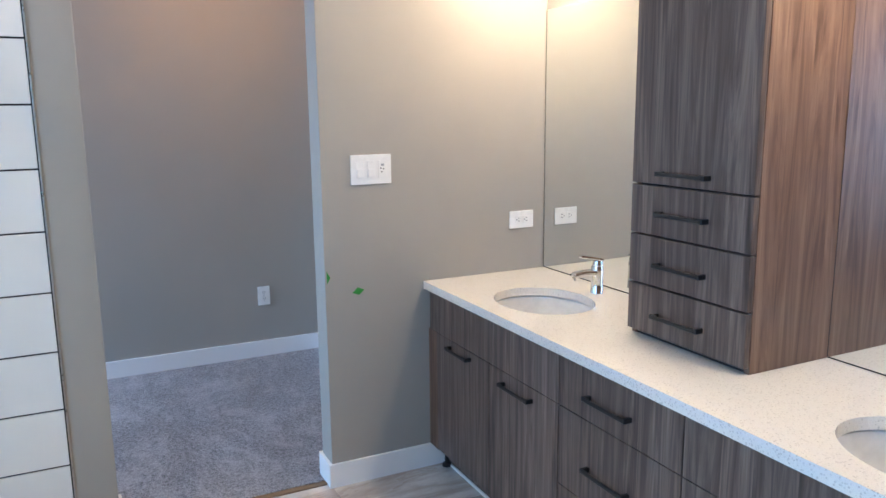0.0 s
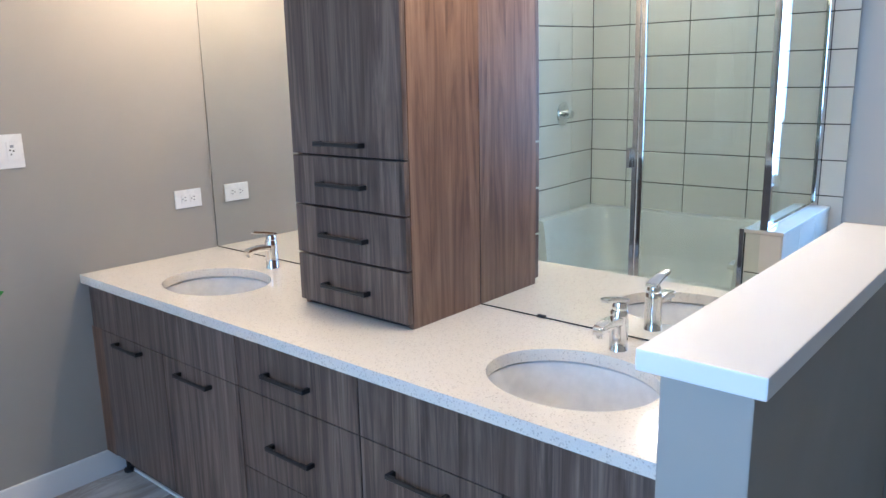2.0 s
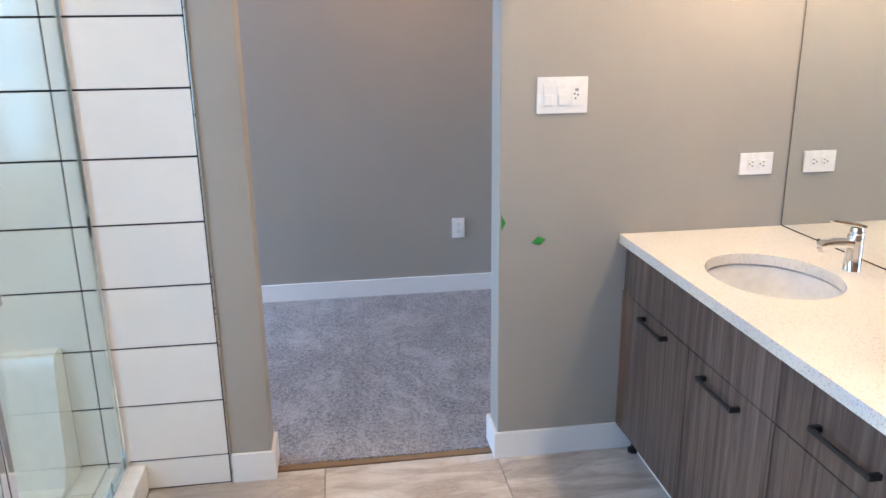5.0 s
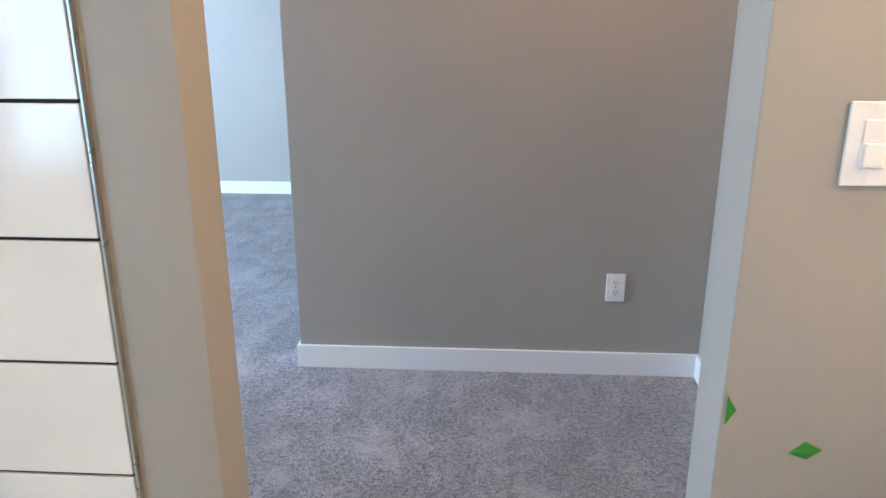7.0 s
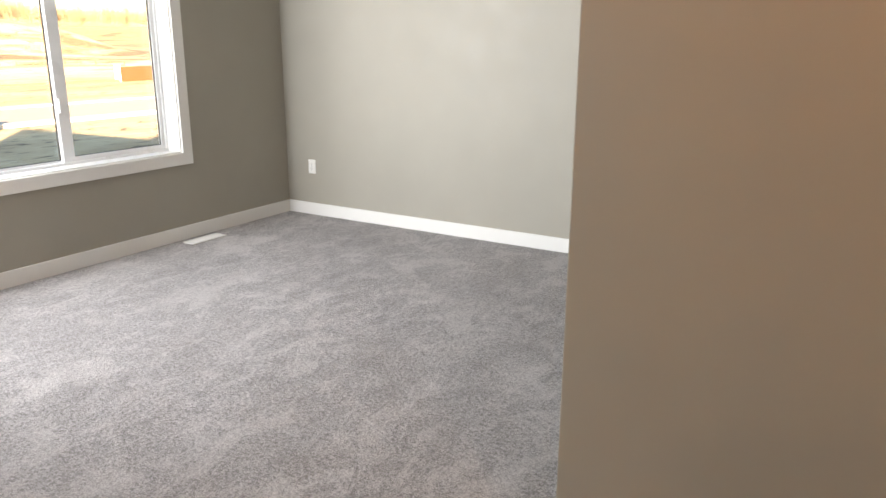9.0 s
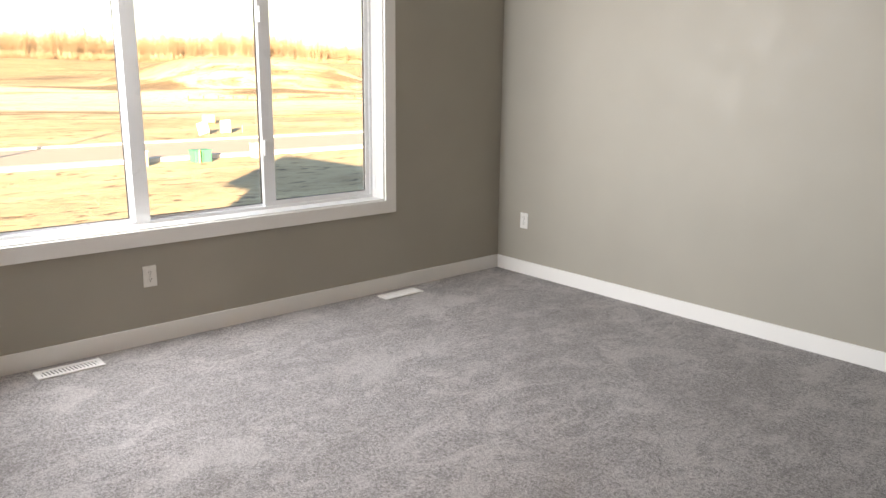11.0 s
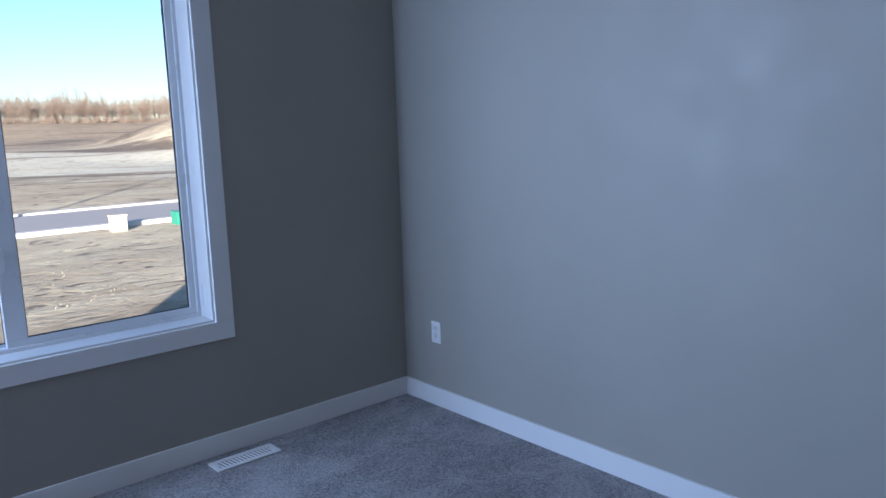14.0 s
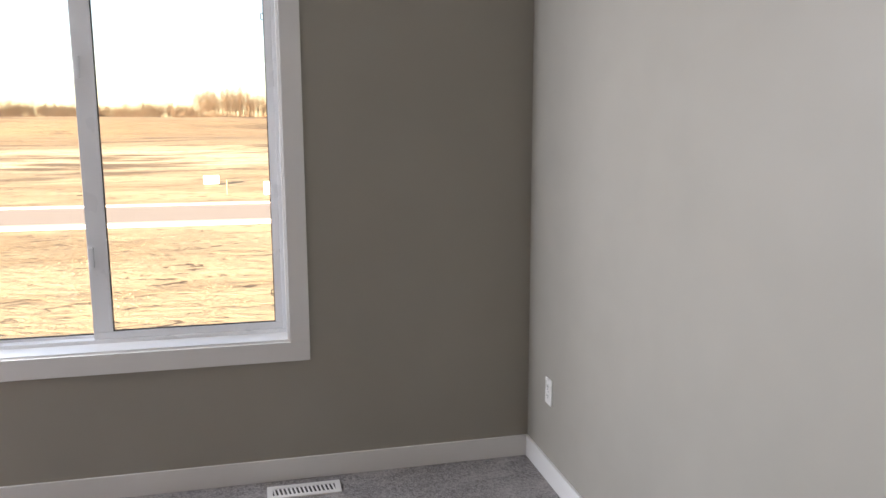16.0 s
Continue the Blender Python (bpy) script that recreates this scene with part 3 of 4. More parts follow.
def sink_bowl(cy):
    s = holder("sink", "white oval undermount china basin with a chrome drain", "sink", "vanity sinks", (SX, cy, CT - 0.17))
    z = CT - 0.033
    prof = [(1.10, z), (1.06, z - 0.002), (1.03, z - 0.006), (1.005, z - 0.03), (0.97, z - 0.075), (0.90, z - 0.118), (0.74, z - 0.148), (0.42, z - 0.162), (0.13, z - 0.168)]
    outer = [(0.13, z - 0.180), (0.76, z - 0.162), (0.93, z - 0.128), (1.01, z - 0.08), (1.06, z - 0.03), (1.10, z - 0.012), (1.10, z)]
    piece("bowl", lathe(prof + outer, 48, SX, cy, AX, AY), PORCELAIN, s, "", True)
    piece("drain", lathe([(0.0, z - 0.162), (0.018, z - 0.162), (0.029, z - 0.1635), (0.031, z - 0.168), (0.0, z - 0.175)], 24, SX + 0.0, cy), CHROME, s, "round chrome drain", True)
    # dark discs on the bowl: the holes' shade is put into their colour
    for k in (-0.028, 0.028):
        bm = lathe([(0.0, 0.0), (0.0085, 0.0), (0.0085, 0.004), (0.0, 0.004)], 16)
        bmesh.ops.transform(bm, matrix=pose(SX - AX * 0.985, cy + k, z - 0.046, 0, 80, 0), verts=bm.verts)
        piece("overflow", bm, SLOT, s, "dark disc painted as a shaded overflow hole")
    return s


for cy in SINKS:
    sink_bowl(cy)


def paddle(points, width0, width1, thick, bevel=0.003):
    """A flat tapering bar along points in the x-z plane, centred on y = 0."""
    bm = bmesh.new()
    rows = []
    k = len(points) - 1
    for i, (x, z) in enumerate(points):
        w = (width0 + (width1 - width0) * i / k) / 2
        rows.append([bm.verts.new((x, s * w, z + q * thick / 2)) for s, q in ((-1, -1), (1, -1), (1, 1), (-1, 1))])
    for a, b in zip(rows, rows[1:]):
        for i in range(4):
            bm.faces.new((a[i], a[(i + 1) % 4], b[(i + 1) % 4], b[i]))
    bm.faces.new(rows[0])
    bm.faces.new(rows[-1])
    bmesh.ops.recalc_face_normals(bm, faces=bm.faces)
    bmesh.ops.bevel(bm, geom=list(bm.edges), offset=bevel, segments=2, affect="EDGES", profile=0.7)
    return bm


def faucet():
    f = holder("faucet", "polished chrome single-lever basin faucet on the worktop", "faucet", "vanity faucets")
    part("body", lathe([(0.0, 0.0), (0.0272, 0.0), (0.0272, 0.002), (0.0262, 0.004), (0.0258, 0.05), (0.0250, 0.10), (0.0250, 0.112), (0.023, 0.118), (0.0, 0.120)], 32), CHROME, f, "", True, 50)
    spout = part("spout", paddle([(0.005, 0.086), (-0.03, 0.092), (-0.07, 0.094), (-0.105, 0.091), (-0.122, 0.086)], 0.043, 0.032, 0.024, 0.007), CHROME, f, "", True, 60)
    part("aerator", lathe([(0.0, 0.066), (0.010, 0.066), (0.011, 0.080), (0.0, 0.082)], 20, -0.108, 0), CHROME, spout, "", True)
    part("collar", lathe([(0.0, 0.118), (0.0205, 0.118), (0.0215, 0.130), (0.018, 0.142), (0.0, 0.146)], 28, 0.002, 0), CHROME, f, "", True, 50)
    part("lever", paddle([(0.021, 0.143), (-0.005, 0.150), (-0.04, 0.158), (-0.088, 0.167)], 0.040, 0.026, 0.013, 0.004), CHROME, f, "flat chrome lever", True, 60)
    return f


tap = faucet()
tap.location, tap.scale = (-0.095, SINKS[0], CT), (0.9, 0.9, 0.88)
copy_thing(tap, pose(-0.105, SINKS[1], CT))

# tower cabinet standing on the worktop
TX, TY0, TY1 = -0.328, -1.412, -0.954
tower = holder("tower_cabinet", "tall brown woodgrain tower cabinet standing on the worktop", "cabinet", "", (-0.16, -1.18, CT))
piece("body", boxes((TX + 0.021, -0.004, TY0, TY0 + 0.018, CT, 2.42), (TX + 0.021, -0.004, TY1 - 0.018, TY1, CT, 2.42), bevel=0.001), BROWN_WARMLIT, tower, "brown woodgrain side panels with lamplight warmth in the colour")
piece("carcass", boxes((TX + 0.0225, -0.006, TY0 + 0.0185, TY1 - 0.0185, CT + 0.006, 2.415)), GAP_SHADE, tower)
piece("plinth", boxes((TX + 0.026, TX + 0.036, TY0 + 0.0185, TY1 - 0.0185, CT, CT + 0.018)), GAP_SHADE, tower)
rows = [(1.279, 2.41, 1.314), (1.129, 1.279, 1.198), (0.978, 1.129, 1.047), (0.826, 0.978, 0.895)]
for i, (z0, z1, hz) in enumerate(rows):
    g = 0.003
    d = piece("door" if i == 0 else "drawer", boxes((TX, TX + 0.0195, TY0 + 0.001, TY1 - 0.001, z0 + g, z1 - g), bevel=0.003, seg=3), WOOD, tower, "grey-brown woodgrain front")
    pull(d, TX, -1.268, -1.080, hz)


# mirrors either side of the tower
def wall_mirror(y0, y1, label, bow=0.0):
    """A frameless mirror whose sheet bows slightly off the wall towards its top."""
    mr = holder("mirror", label, "mirror", "vanity mirrors", (0, (y0 + y1) / 2, CT + 0.006))
    bm = bmesh.new()
    n, z0, z1 = 28, CT + 0.005, 1.905
    rows = []
    for i in range(n + 1):
        z = z0 + (z1 - z0) * i / n
        x = -0.006 - bow * max(0.0, z - 0.96) ** 2
        rows.append([bm.verts.new(p) for p in ((x, y0, z), (x, y1, z), (-0.0005, y1, z), (-0.0005, y0, z))])
    for a, b in zip(rows, rows[1:]):
        for i in range(4):
            bm.faces.new((a[i], a[(i + 1) % 4], b[(i + 1) % 4], b[i]))
    bm.faces.new(rows[0])
    bm.faces.new(rows[-1])
    bmesh.ops.recalc_face_normals(bm, faces=bm.faces)
    piece("glass", bm, MIRROR, mr, "", True)
    piece("edge", boxes((-0.0062, -0.0005, y1, y1 + 0.0025, CT + 0.005, 1.905)), SLOT, mr, "dark mirror edge")
    # a solid dark strip paints the shade below the sheet
    piece("edge", boxes((-0.0062, -0.0005, y0, y1, CT + 0.001, CT + 0.0045)), SLOT, mr, "dark strip painted as the shade under the mirror")
    for y in (y0 + 0.22, y1 - 0.22):
        piece("clip", boxes((-0.010, -0.0063, y - 0.013, y + 0.013, CT + 0.001, CT + 0.010), bevel=0.001), BLACK, mr, "small dark mirror clip")


wall_mirror(TY1 + 0.002, -0.006, "frameless wall mirror between the tower and the corner")
wall_mirror(-2.386, TY0 - 0.002, "frameless wall mirror between the tower and the half wall", 0.0118)


def vanity_light(cy):
    v = holder("vanity_light", "three-lamp chrome vanity light with lit frosted shades", "wall lamp", "vanity lights", (-0.02, cy, 2.27))
    piece("backplate", boxes((-0.022, -0.001, cy - 0.30, cy + 0.30, 2.25, 2.31), bevel=0.005), CHROME, v)
    for k in (-0.22, 0.0, 0.22):
        piece("arm", boxes((-0.168, -0.02, cy + k - 0.008, cy + k + 0.008, 2.27, 2.286), bevel=0.003), CHROME, v)
        piece("shade", lathe([(0.026, 2.282), (0.045, 2.26), (0.055, 2.165), (0.052, 2.165), (0.042, 2.258), (0.022, 2.278)], 24, -0.16, cy + k), SHADE, v, "lit frosted glass shade", True)


vanity_light(-0.48)
vanity_light(-1.92)

# half wall at the end of the vanity, with its cap
pony = structure("wall_pony", boxes((-0.950, 0, -2.522, -2.411, 0, 1.144), bevel=0.003), WALL, "greige painted half wall at the end of the vanity", "half wall")
piece("cap", boxes((-0.975, -0.001, -2.542, -2.390, 1.1445, 1.172), bevel=0.0025), TRIM, pony, "white painted cap board")


# ---- switches, sockets, tape ----
def plate(name, label, category, w, h, group=""):
    """A wall plate in the x-z plane that faces -y."""
    p = holder(name, label, category, group)
    part("plate", boxes((-w / 2, w / 2, -0.006, 0, -h / 2, h / 2), bevel=0.0028, seg=3), PLASTIC, p)
    return p


def socket_face(p, cx, cz, turn):
    w, h = (0.032, 0.027) if not turn else (0.027, 0.032)
    f = part("receptacle", boxes((cx - w / 2, cx + w / 2, -0.0085, -0.005, cz - h / 2, cz + h / 2), bevel=0.002), PLASTIC, p)
    for k in (-0.0065, 0.0065):
        a, b = (cx + k, cz + 0.004) if not turn else (cx + 0.004, cz + k)
        s = (0.0012, 0.004) if not turn else (0.004, 0.0012)
        part("slot", boxes((a - s[0], a + s[0], -0.0092, -0.0083, b - s[1], b + s[1])), SLOT, f)
    a, b = (cx, cz - 0.007) if not turn else (cx - 0.007, cz)
    part("slot", boxes((a - 0.0022, a + 0.0022, -0.0092, -0.0083, b - 0.0022, b + 0.0022)), SLOT, f)


outlet = plate("wall_outlet", "white duplex wall outlet low on the greige wall", "outlet", 0.073, 0.117, "bedroom outlets")
socket_face(outlet, 0, 0.0195, False)
socket_face(outlet, 0, -0.0195, False)
part("screw", lathe([(0, 0), (0.003, 0), (0.003, 0.001), (0, 0.0012)], 10), GREYPL, outlet).matrix_basis = pose(0, -0.006, 0, 90, 0, 0)
outlet.matrix_basis = pose(-0.846, HALL_Y, 0.383)
copy_thing(outlet, pose(-5.600, FAR_Y, 0.407))
copy_thing(outlet, pose(WIN_X, 2.150, 0.379, 0, 0, 90))
bath_outlet = plate("wall_outlet", "white sideways duplex outlet above the worktop", "outlet", 0.118, 0.074)
socket_face(bath_outlet, -0.0195, 0, True)
socket_face(bath_outlet, 0.0195, 0, True)
bath_outlet.matrix_basis = pose(-0.122, 0, 1.033)
sw = plate("light_switch", "white three-gang switch plate with a fan timer", "switch", 0.166, 0.114)
for cx in (-0.046, 0.0):
    r = part("rocker", boxes((cx - 0.0165, cx + 0.0165, -0.0085, -0.005, -0.033, 0.033), bevel=0.0015), PLASTIC, sw)
    r2 = part("paddle", boxes((cx - 0.0135, cx + 0.0135, -0.0125, -0.008, -0.030, 0.002), bevel=0.002), PLASTIC, r)
tm = part("timer", boxes((0.046 - 0.0165, 0.046 + 0.0165, -0.0085, -0.005, -0.033, 0.033), bevel=0.0015), PLASTIC, sw)
part("button", boxes((0.046 - 0.006, 0.046 + 0.006, -0.0098, -0.0082, 0.012, 0.021), bevel=0.001), GREYPL, tm)
for k, z in ((-0.007, 0.004), (0.004, 0.001), (-0.004, -0.010)):
    part("button", boxes((0.046 + k - 0.0025, 0.046 + k + 0.0025, -0.0095, -0.0082, z - 0.0025, z + 0.0025), bevel=0.0005), SLOT, tm)
for cx, cz in ((-0.046, 0.048), (0.0, 0.048), (0.046, 0.048), (-0.046, -0.048), (0.0, -0.048), (0.046, -0.048)):
    part("screw", lathe([(0, 0), (0.0026, 0), (0.0026, 0.0008), (0, 0.001)], 10), PLASTIC, sw).matrix_basis = pose(cx, -0.006, cz, 90, 0, 0)
sw.matrix_basis = pose(-0.806, 0, 1.277)


def tape(name, corners, label):
    bm = bmesh.new()
    a = [bm.verts.new(p) for p in corners]
    bm.faces.new(a)
    got = bmesh.ops.extrude_face_region(bm, geom=bm.faces[:])
    for v in got["geom"]:
        if isinstance(v, bmesh.types.BMVert):
            v.co += Vector((-0.0003, -0.0012, 0.0))
    bmesh.ops.recalc_face_normals(bm, faces=bm.faces)
    thing(name, bm, TAPE, label, "tape")


tape("tape", [(-0.896, 0, 0.796), (-0.868, 0, 0.786), (-0.848, -0.004, 0.806), (-0.874, 0, 0.817)], "scrap of green painter's tape stuck on the wall")
tape("tape", [(-0.998, -0.0006, 0.842), (-0.984, -0.0006, 0.868), (-0.994, -0.001, 0.884), (-0.9995, -0.003, 0.896)], "scrap of green painter's tape at the doorway corner")

# ---- shower ----
GX = -2.268                   # glass front
P0, P1 = -1.635, -1.440       # tiled half wall at the shower's end
PZ = 0.665
structure("wall_shower", boxes((LX, GX - 0.012, P0 + 0.012, P1 - 0.012, 0, PZ - 0.018)), GROUT, "low tiled half wall of the shower", "half wall")
curb = structure("shower_curb", boxes((GX - 0.06, GX + 0.062, P1, -0.012, 0, 0.10), bevel=0.008), ACRYLIC, "white acrylic shower threshold", "curb")


def shower_base():
    """A moulded basin: floor pan and a low rounded wall round three sides."""
    def outline(r, x0, x1, y0, y1, n=7):
        pts = [(x1, y1)]
        for k in range(n):
            a = math.pi / 2 + math.pi / 2 * k / (n - 1)
            pts.append((x0 + r + r * math.cos(a), y1 - r + r * math.sin(a)))
        for k in range(n):
            a = math.pi + math.pi / 2 * k / (n - 1)
            pts.append((x0 + r + r * math.cos(a), y0 + r + r * math.sin(a)))
        return pts + [(x1, y0)]

    bm = bmesh.new()
    X0, X1, Y0, Y1 = BACK_X, -2.41, P1, -0.011
    lay = [(0.02, 0.0, 0.10), (0.02, 0.0, 0.530), (0.03, 0.010, 0.543), (0.06, 0.040, 0.546), (0.10, 0.070, 0.536), (0.13, 0.082, 0.500), (0.16, 0.100, 0.36), (0.18, 0.115, 0.20), (0.20, 0.150, 0.130), (0.22, 0.21, 0.112)]
    loops = [[bm.verts.new((x, y, z)) for x, y in outline(r, X0 + inset, X1, Y0 + inset, Y1 - inset)] for r, inset, z in lay]
    for a, b in zip(loops, loops[1:]):
        for i in range(len(a) - 1):
            bm.faces.new((a[i], a[i + 1], b[i + 1], b[i]))
    bm.faces.new(loops[-1])
    for side in (0, -1):
        bm.faces.new([l[side] for l in loops] + [bm.verts.new((X1, loops[-1][side].co.y, 0.10))])
    bmesh.ops.recalc_face_normals(bm, faces=bm.faces)
    return bm


sb = holder("shower_tray", "white moulded acrylic shower base with a raised rim", "shower base", "", (-2.8, -0.7, 0.0))
piece("basin", shower_base(), ACRYLIC, sb, "", True)
piece("pan", boxes((BACK_X, GX - 0.062, P1, -0.012, 0.0, 0.105), bevel=0.004), ACRYLIC, sb)
piece("shelf", boxes((-2.56, -2.43, P1 + 0.03, P1 + 0.14, 0.40, 0.43), bevel=0.012, seg=3), ACRYLIC, sb, "small moulded soap ledge")

enc = holder("shower_enclosure", "chrome framed glass shower enclosure with a pivot door", "shower enclosure", "", (GX, -0.8, 0.10))
GT = 1.885
rail = lambda *s: piece("rail", boxes(*s, bevel=0.003), CHROME, enc, "polished chrome rail")
rail((GX - 0.018, GX + 0.018, P0 + 0.06, -0.012, GT, GT + 0.032))
rail((GX - 0.016, GX + 0.016, P1, -0.012, 0.100, 0.122))
rail((GX - 0.008, GX + 0.008, -0.030, -0.012, 0.122, GT))
rail((GX - 0.018, GX + 0.018, -1.562, -1.522, 0.668, GT))
rail((GX - 0.013, GX + 0.013, -0.812, -0.782, 0.122, GT))
rail((GX - 0.013, GX + 0.013, -0.848, -0.820, 0.122, GT))
rail((BACK_X + 0.012, GX - 0.018, -1.556, -1.528, GT, GT + 0.028))
rail((BACK_X + 0.012, GX - 0.018, -1.552, -1.532, 0.667, 0.685))
rail((BACK_X + 0.012, BACK_X + 0.036, -1.553, -1.531, 0.685, GT))
rail((GX - 0.016, GX + 0.016, P1 - 0.001, P1 + 0.024, 0.122, 0.668))
for spec in ((GX - 0.003, GX + 0.003, -0.782, -0.030, 0.122, GT), (GX - 0.003, GX + 0.003, -1.522, -0.848, 0.122, GT), (BACK_X + 0.036, GX - 0.018, -1.545, -1.539, 0.685, GT)):
    pane = piece("pane", boxes(spec), SHOWERGLASS, enc, "clear greenish glass pane")
    pane.visible_shadow = False
piece("handle", boxes((GX + 0.012, GX + 0.044, -0.785, -0.762, 0.94, 1.05), bevel=0.004), CHROME, enc, "small chrome door handle")
valve = holder("shower_valve", "round chrome shower valve with a lever on the tile", "shower valve", "", (-2.755, -0.012, 1.185))
rot = pose(-2.755, -0.0125, 1.185, 90, 0, 0)
for nm, prof in (("escutcheon", [(0, 0), (0.078, 0), (0.078, 0.004), (0.070, 0.010), (0.030, 0.014), (0, 0.014)]), ("knob", [(0, 0.012), (0.026, 0.012), (0.024, 0.055), (0.028, 0.062), (0.026, 0.074), (0, 0.076)])):
    bmv = lathe(prof, 32)
    bmesh.ops.transform(bmv, matrix=rot, verts=bmv.verts)
    piece(nm, bmv, CHROME, valve, "", True)
piece("lever", boxes((-2.80, -2.748, -0.083, -0.070, 1.178, 1.192), bevel=0.004), CHROME, valve)
structure("tile_trim", boxes((-1.9345, -1.9300, -0.0135, 0, 0.0, CH), bevel=0.001), plain("brushed aluminium edge", (0.55, 0.54, 0.52), 0.3, 1.0), "slim metal tile edge trim", "trim")

# ---- bedroom window ----
FX0, FX1 = -6.075, -5.995
win = structure("window_1", boxes((FX0, FX1, W0, W1, WZ0, WZ0 + 0.028), (FX0, FX1, W0, W1, WZ1 - 0.028, WZ1), (FX0, FX1, W0, W0 + 0.028, WZ0 + 0.028, WZ1 - 0.028), (FX0, FX1, W1 - 0.028, W1, WZ0 + 0.028, WZ1 - 0.028), bevel=0.003), VINYL, "white vinyl sliding window looking over bare plots", "window")
JL = 0.012
piece("jamb_liner", boxes((FX1, WIN_X + 0.002, W0, W1, WZ0 - 0.001, WZ0 + JL), (FX1, WIN_X + 0.002, W0, W1, WZ1 - JL, WZ1 + 0.001), (FX1, WIN_X + 0.002, W0 - 0.001, W0 + JL, WZ0 + JL, WZ1 - JL), (FX1, WIN_X + 0.002, W1 - JL, W1 + 0.001, WZ0 + JL, WZ1 - JL), bevel=0.001), TRIM, win, "white painted window return")
CW = 0.083
for s in ((W0 - CW, W1 + CW, WZ0 - CW, WZ0 + 0.002), (W0 - CW, W1 + CW, WZ1 - 0.002, WZ1 + CW), (W0 - CW, W0 + 0.002, WZ0 + 0.002, WZ1 - 0.002), (W1 - 0.002, W1 + CW, WZ0 + 0.002, WZ1 - 0.002)):
    piece("casing", boxes((WIN_X + 0.0005, WIN_X + 0.018, *s), bevel=0.002), TRIM, win, "flat white window casing")
POST = (2.140, 2.222)
piece("post", boxes((FX0 + 0.004, FX1 + 0.006, POST[0], POST[1], WZ0 + 0.028, WZ1 - 0.028), bevel=0.004), VINYL, win, "white vinyl centre post")


def sash(y0, y1, x0, x1, w, lab, wa=0.0, wb=0.0):
    z0, z1 = WZ0 + 0.028, WZ1 - 0.028
    ya, yb = y0 + max(w, wa), y1 - max(w, wb)
    s = piece("sash", boxes((x0, x1, y0, y1, z0, z0 + w), (x0, x1, y0, y1, z1 - w, z1), (x0, x1, y0, ya, z0 + w, z1 - w), (x0, x1, yb, y1, z0 + w, z1 - w), bevel=0.0025), VINYL, win, lab)
    xm = (x0 + x1) / 2
    piece("gasket", boxes((xm - 0.006, xm + 0.006, ya - 0.001, yb + 0.001, z0 + w, z0 + w + 0.004), (xm - 0.006, xm + 0.006, ya, ya + 0.004, z0 + w, z1 - w), (xm - 0.006, xm + 0.006, yb - 0.004, yb, z0 + w, z1 - w), (xm - 0.006, xm + 0.006, ya, yb, z1 - w - 0.004, z1 - w)), SLOT, s, "dark glazing gasket")
    p = piece("pane", boxes((xm - 0.002, xm + 0.002, ya, yb, z0 + w, z1 - w)), GLASS, s, "clear window glass")
    p.visible_shadow = False
    return s


def unit(lo, hi, flip):
    m = 2.945 if not flip else 1.417
    if not flip:
        sash(lo, m + 0.004, -6.060, -6.040, 0.012, "fixed vinyl light")
        s = sash(m - 0.012, hi, -6.036, -6.006, 0.030, "sliding vinyl sash", wa=0.078)
        ym = m
    else:
        sash(m - 0.004, hi, -6.060, -6.040, 0.012, "fixed vinyl light")
        s = sash(lo, m + 0.012, -6.036, -6.006, 0.030, "sliding vinyl sash", wb=0.078)
        ym = m
    for z in (1.02, 1.80):
        piece("latch", boxes((-6.007, -5.990, ym - 0.006, ym + 0.014, z - 0.045, z + 0.045), bevel=0.004), VINYL, s, "small vinyl sash latch")
    for z in (0.83, 2.02):
        yy = hi - 0.034 if not flip else lo + 0.034
        piece("screen_clip", boxes((-6.004, -6.000, yy - 0.010, yy, z - 0.014, z - 0.011), (-6.004, -6.000, yy - 0.010, yy, z + 0.011, z + 0.014), (-6.004, -6.000, yy - 0.010, yy - 0.007, z - 0.014, z + 0.014)), SLOT, s, "dark screen clip")


unit(POST[1], W1 - 0.028, False)
unit(W0 + 0.028, POST[0], True)
piece("hinge_plate", boxes((-5.992, -5.958, W1 - JL - 0.0015, W1 - JL, 0.70, 0.80)), VINYL, win)

# bathroom window
bw = structure("window_2", boxes((LX - 0.19, LX - 0.12, BW0, BW1, BWZ0, BWZ0 + 0.05), (LX - 0.19, LX - 0.12, BW0, BW1, BWZ1 - 0.05, BWZ1), (LX - 0.19, LX - 0.12, BW0, BW0 + 0.05, BWZ0 + 0.05, BWZ1 - 0.05), (LX - 0.19, LX - 0.12, BW1 - 0.05, BW1, BWZ0 + 0.05, BWZ1 - 0.05), bevel=0.003), VINYL, "white vinyl bathroom window", "window")
p = piece("pane", boxes((LX - 0.160, LX - 0.156, BW0 + 0.05, BW1 - 0.05, BWZ0 + 0.05, BWZ1 - 0.05)), GLASS, bw)
p.visible_shadow = False


